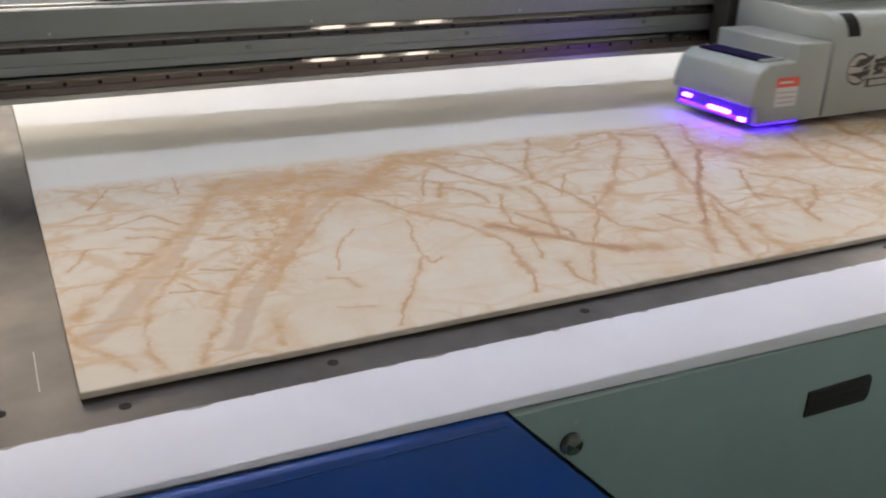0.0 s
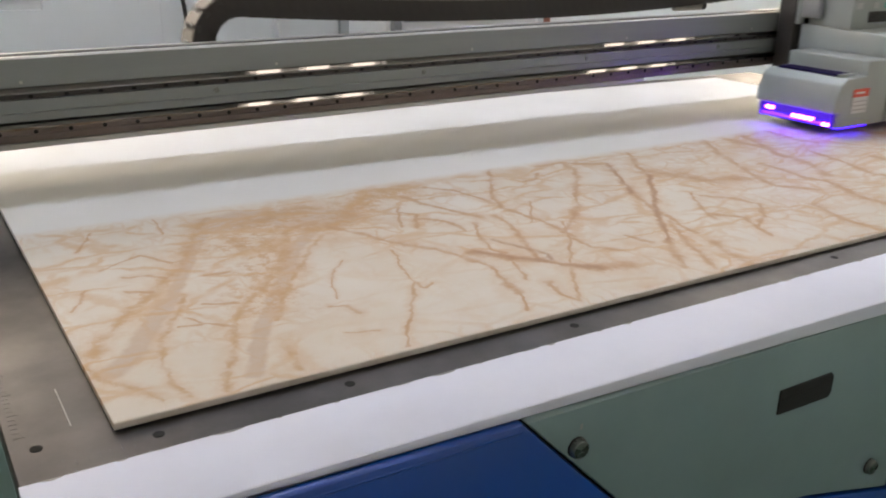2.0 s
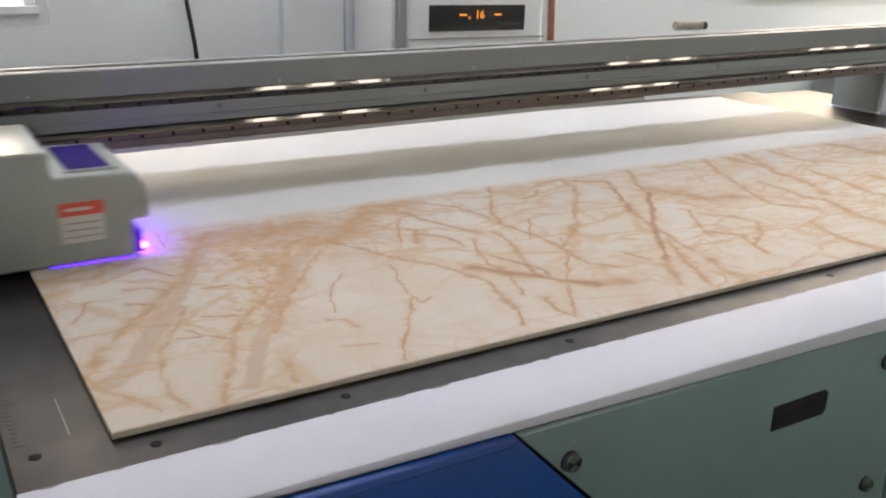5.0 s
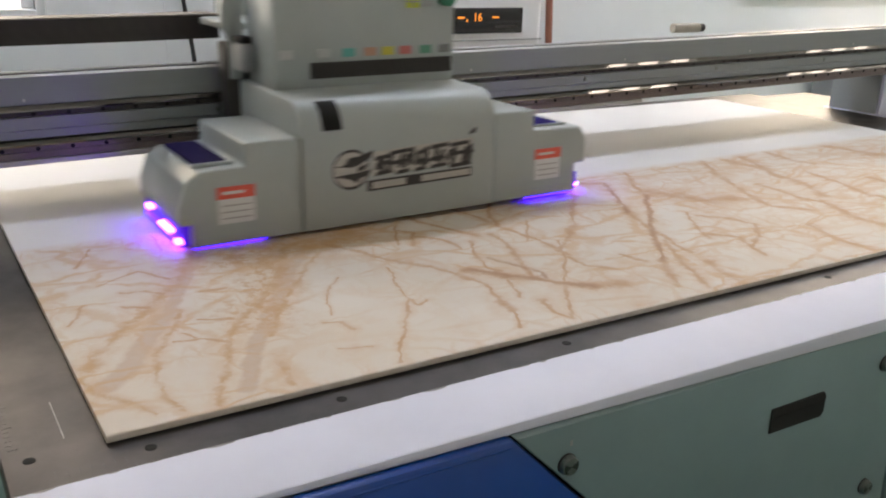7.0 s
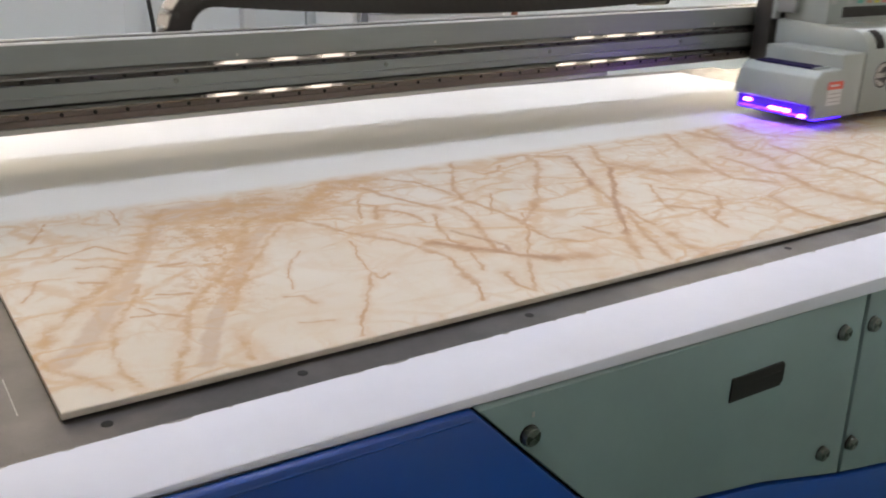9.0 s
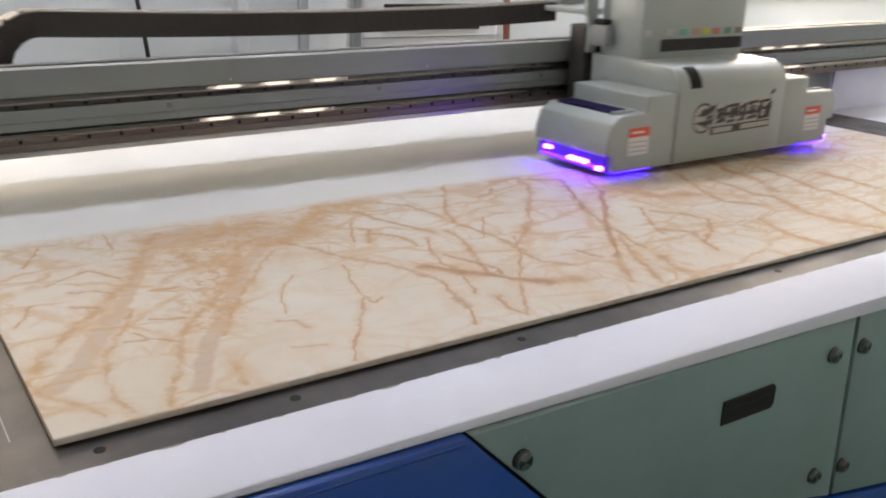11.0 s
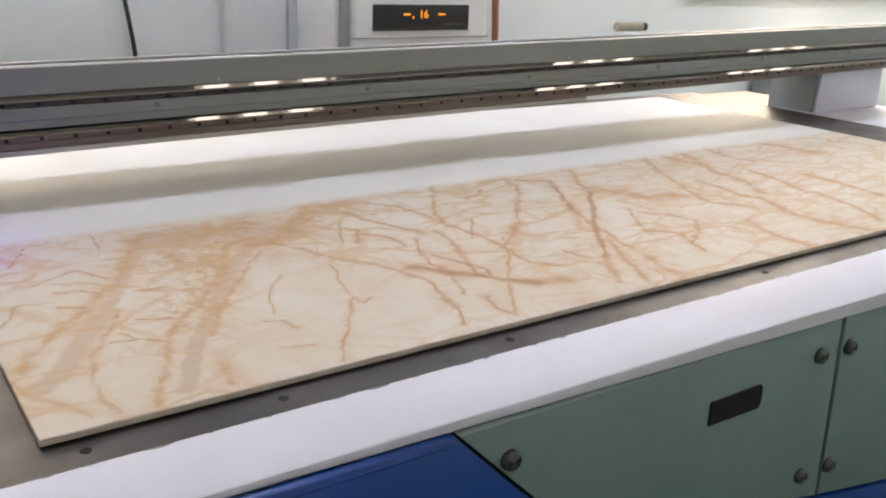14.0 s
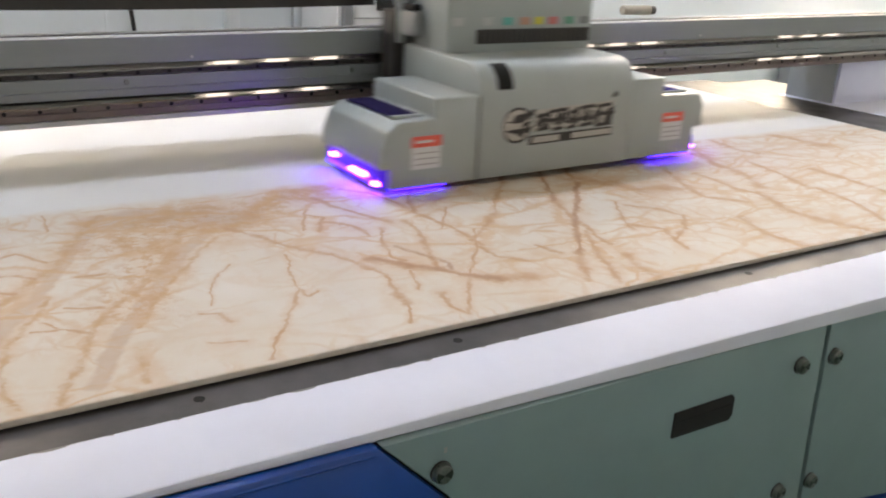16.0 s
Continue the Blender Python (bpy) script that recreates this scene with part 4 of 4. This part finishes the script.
        for k in range(3):
            part("line", box(B(), x + 0.006, x + 0.058, -0.0014, -0.0010, z + 0.008 + k * 0.011, z + 0.0105 + k * 0.011), M_TEXT, st)
        part("line", box(B(), x + 0.008, x + 0.046, -0.0020, -0.0016, z + 0.051, z + 0.056), M_WHITE, st)
    # ink tower
    tower = part("tower", soften(box(B(), 0.212, 0.598, 0.150, 0.290, 0.222, 0.400), 0.004), M_HEAD, t, "grey ink tank tower")
    slot = part("grille", box(B(), 0.283, 0.592, 0.1478, 0.1502, 0.246, 0.276), M_DARK, tower, "dark ribbed grille")
    for i in range(22):
        x = 0.288 + i * 0.0138
        part("rib", box(B(), x, x + 0.004, 0.1466, 0.1479, 0.248, 0.274), M_POCKET, slot)
    for i, c in enumerate(((0.42, 0.43, 0.43), (0.40, 0.42, 0.42), (0.10, 0.36, 0.32), (0.45, 0.26, 0.18), (0.52, 0.48, 0.06), (0.50, 0.15, 0.14), (0.10, 0.28, 0.19), (0.17, 0.18, 0.18))):
        x = (0.235, 0.310, 0.362, 0.408, 0.446, 0.485, 0.531, 0.575)[i]
        part("ink_label", soften(box(B(), x - 0.013, x + 0.013, 0.1478, 0.1496, 0.284, 0.300), 0.0005, 1), mat("ink_label", c, 0.5), tower)
    part("button", tube(B(), (0.575, 0.1496, 0.392), (0.575, 0.134, 0.392), 0.018, 20), mat("green_button", (0.02, 0.17, 0.09), 0.4), tower, "round green push button")
    lab = part("label_plate", box(B(), 0.487, 0.516, 0.1478, 0.1496, 0.372, 0.395), mat("yellow_label", (0.50, 0.55, 0.05), 0.5), tower, "yellow-green label")
    part("line", box(B(), 0.500, 0.503, 0.1470, 0.1478, 0.373, 0.394), M_TEXT, lab)
    part("line", box(B(), 0.488, 0.515, 0.1470, 0.1478, 0.382, 0.385), M_TEXT, lab)
    part("grey_plate", box(B(), 0.523, 0.545, 0.1478, 0.1496, 0.374, 0.394), M_TEXT, tower)
    # rear slide plate on the rails, the upright bracket and its motor
    part("slide_plate", soften(box(B(), 0.178, 0.640, 0.3125, 0.368, 0.085, 0.300), 0.004), M_DARK, t, "dark grey slide plate")
    br = part("bracket", soften(prism(B(), [(0.182, 0.232), (0.2095, 0.232), (0.2095, 0.395), (0.180, 0.395), (0.168, 0.372), (0.168, 0.330), (0.178, 0.318), (0.182, 0.290)], 0.300, 0.312), 0.003), M_HEAD, t, "light grey bracket")
    part("motor", soften(box(B(), 0.184, 0.2085, 0.240, 0.2995, 0.252, 0.304), 0.006), M_AC2, t, "grey motor casing")
    part("motor_cap", soften(box(B(), 0.184, 0.2085, 0.248, 0.290, 0.3045, 0.318), 0.004), M_POCKET, t, "black motor cap")
    part("chain_arm", soften(box(B(), 0.180, 0.292, 0.3125, 0.60, 0.325, 0.339), 0.003), M_HEAD, t, "grey arm carrying the cable chain")
    part("chain_arm_plate", soften(box(B(), 0.238, 0.338, 0.478, 0.554, 0.3395, 0.396), 0.003), M_HEAD, t, "grey end plate")
    return t


carriage = print_carriage()

# ---- cable chain in the channel of the beam: loose links that roll over a bend ----
CHY, CHZ, CHR, PITCH, LINKS = 1.058, 1.1278, 0.080, 0.0295, 74
chain = thing("cable_chain", "black plastic cable drag chain with dusty brown top", "cable chain")


def chain_link():
    side = [(-0.0160, -0.022), (-0.0145, -0.0235), (0.0145, -0.0235), (0.0160, -0.022), (0.0160, 0.022), (0.0145, 0.0235), (-0.0145, 0.0235), (-0.0160, 0.022)]
    me = mesh("link", prism(B(), side, -0.038, -0.030), M_CHAIN)
    rear = mesh("side_plate", prism(B(), side, 0.030, 0.038), M_CHAIN)
    bar = mesh("cross_bar", soften(box(B(), -0.0150, 0.0150, -0.0375, 0.0375, 0.0237, 0.0265), 0.001, 1), M_CHAIN_TOP)
    bar2 = mesh("cross_bar", soften(box(B(), -0.012, 0.012, -0.0295, 0.0295, -0.024, -0.0205), 0.001, 1), M_CHAIN)
    out = []
    for i in range(LINKS):
        o = new("link", me)
        o.parent = chain
        for nm, m in (("side_plate", rear), ("cross_bar", bar), ("cross_bar", bar2)):
            c = new(nm, m)
            c.parent = o
        out.append(o)
    return out


links = chain_link()
# ---- what moves: the carriage runs along the beam, the chain follows ----
RUN = ((0, 1.432), (0.5, 1.912), (0.8, 2.215), (1.0, 2.345), (1.2, 2.39), (1.35, 2.385), (1.5, 2.350), (1.7, 2.225), (2.0, 1.950), (2.5, 1.451), (3.0, 0.991), (3.5, 0.560), (4.0, 0.137), (4.5, -0.262), (5.0, -0.655),
       (5.2, -0.80), (5.35, -0.87), (5.45, -0.885), (5.55, -0.875), (5.7, -0.80), (5.9, -0.645), (6.3, -0.325), (6.5, -0.164), (7.0, 0.257), (7.5, 0.682), (8.0, 1.131), (8.5, 1.553), (9.0, 2.020), (9.2, 2.21), (9.4, 2.345),
       (9.55, 2.388), (9.7, 2.388), (9.9, 2.31), (10.2, 2.07), (10.6, 1.69), (11.0, 1.31), (11.3, 1.032), (11.5, 0.850), (12.0, 0.418), (12.5, 0.0), (13.0, -0.415), (13.3, -0.662), (13.5, -0.81), (13.65, -0.885), (13.78, -0.905),
       (13.9, -0.885), (14.1, -0.785), (14.5, -0.471), (15.0, -0.058), (15.5, 0.362), (16.0, 0.809))


def run_at(t):
    for (a, xa), (b, xb) in zip(RUN, RUN[1:]):
        if a <= t <= b:
            return xa + (xb - xa) * (t - a) / (b - a)
    return RUN[-1][1]


def link_pose(i, t):
    end = run_at(t) + 0.225
    bend = 0.472 * end - 0.504
    s = i * PITCH + 0.024
    up = end - bend
    rise = 0.0135
    if s < up:
        sag = 0.030 * 4 * (s / up) * (1 - s / up) * (up / 1.6) ** 4
        return pose(end - s, CHY, CHZ + rise * (end - s) - sag)
    a = (s - up) / CHR
    zb = CHZ - CHR + rise * bend
    if a < math.pi:
        return pose(bend - CHR * math.sin(a), CHY, zb + CHR * math.cos(a), 0, -math.degrees(a), 0)
    x = bend + (s - up - math.pi * CHR)
    return pose(x, CHY, zb - CHR + rise * (x - bend), 0, -179.9, 0)


def motions():
    walk(carriage, [(t, pose(x, 0.544, 0.8105 + 0.011 * x, 0, -0.63, 0)) for t, x in RUN])
    for i, o in enumerate(links):
        walk(o, [(k * 0.25, link_pose(i, k * 0.25)) for k in range(65)])


motions()
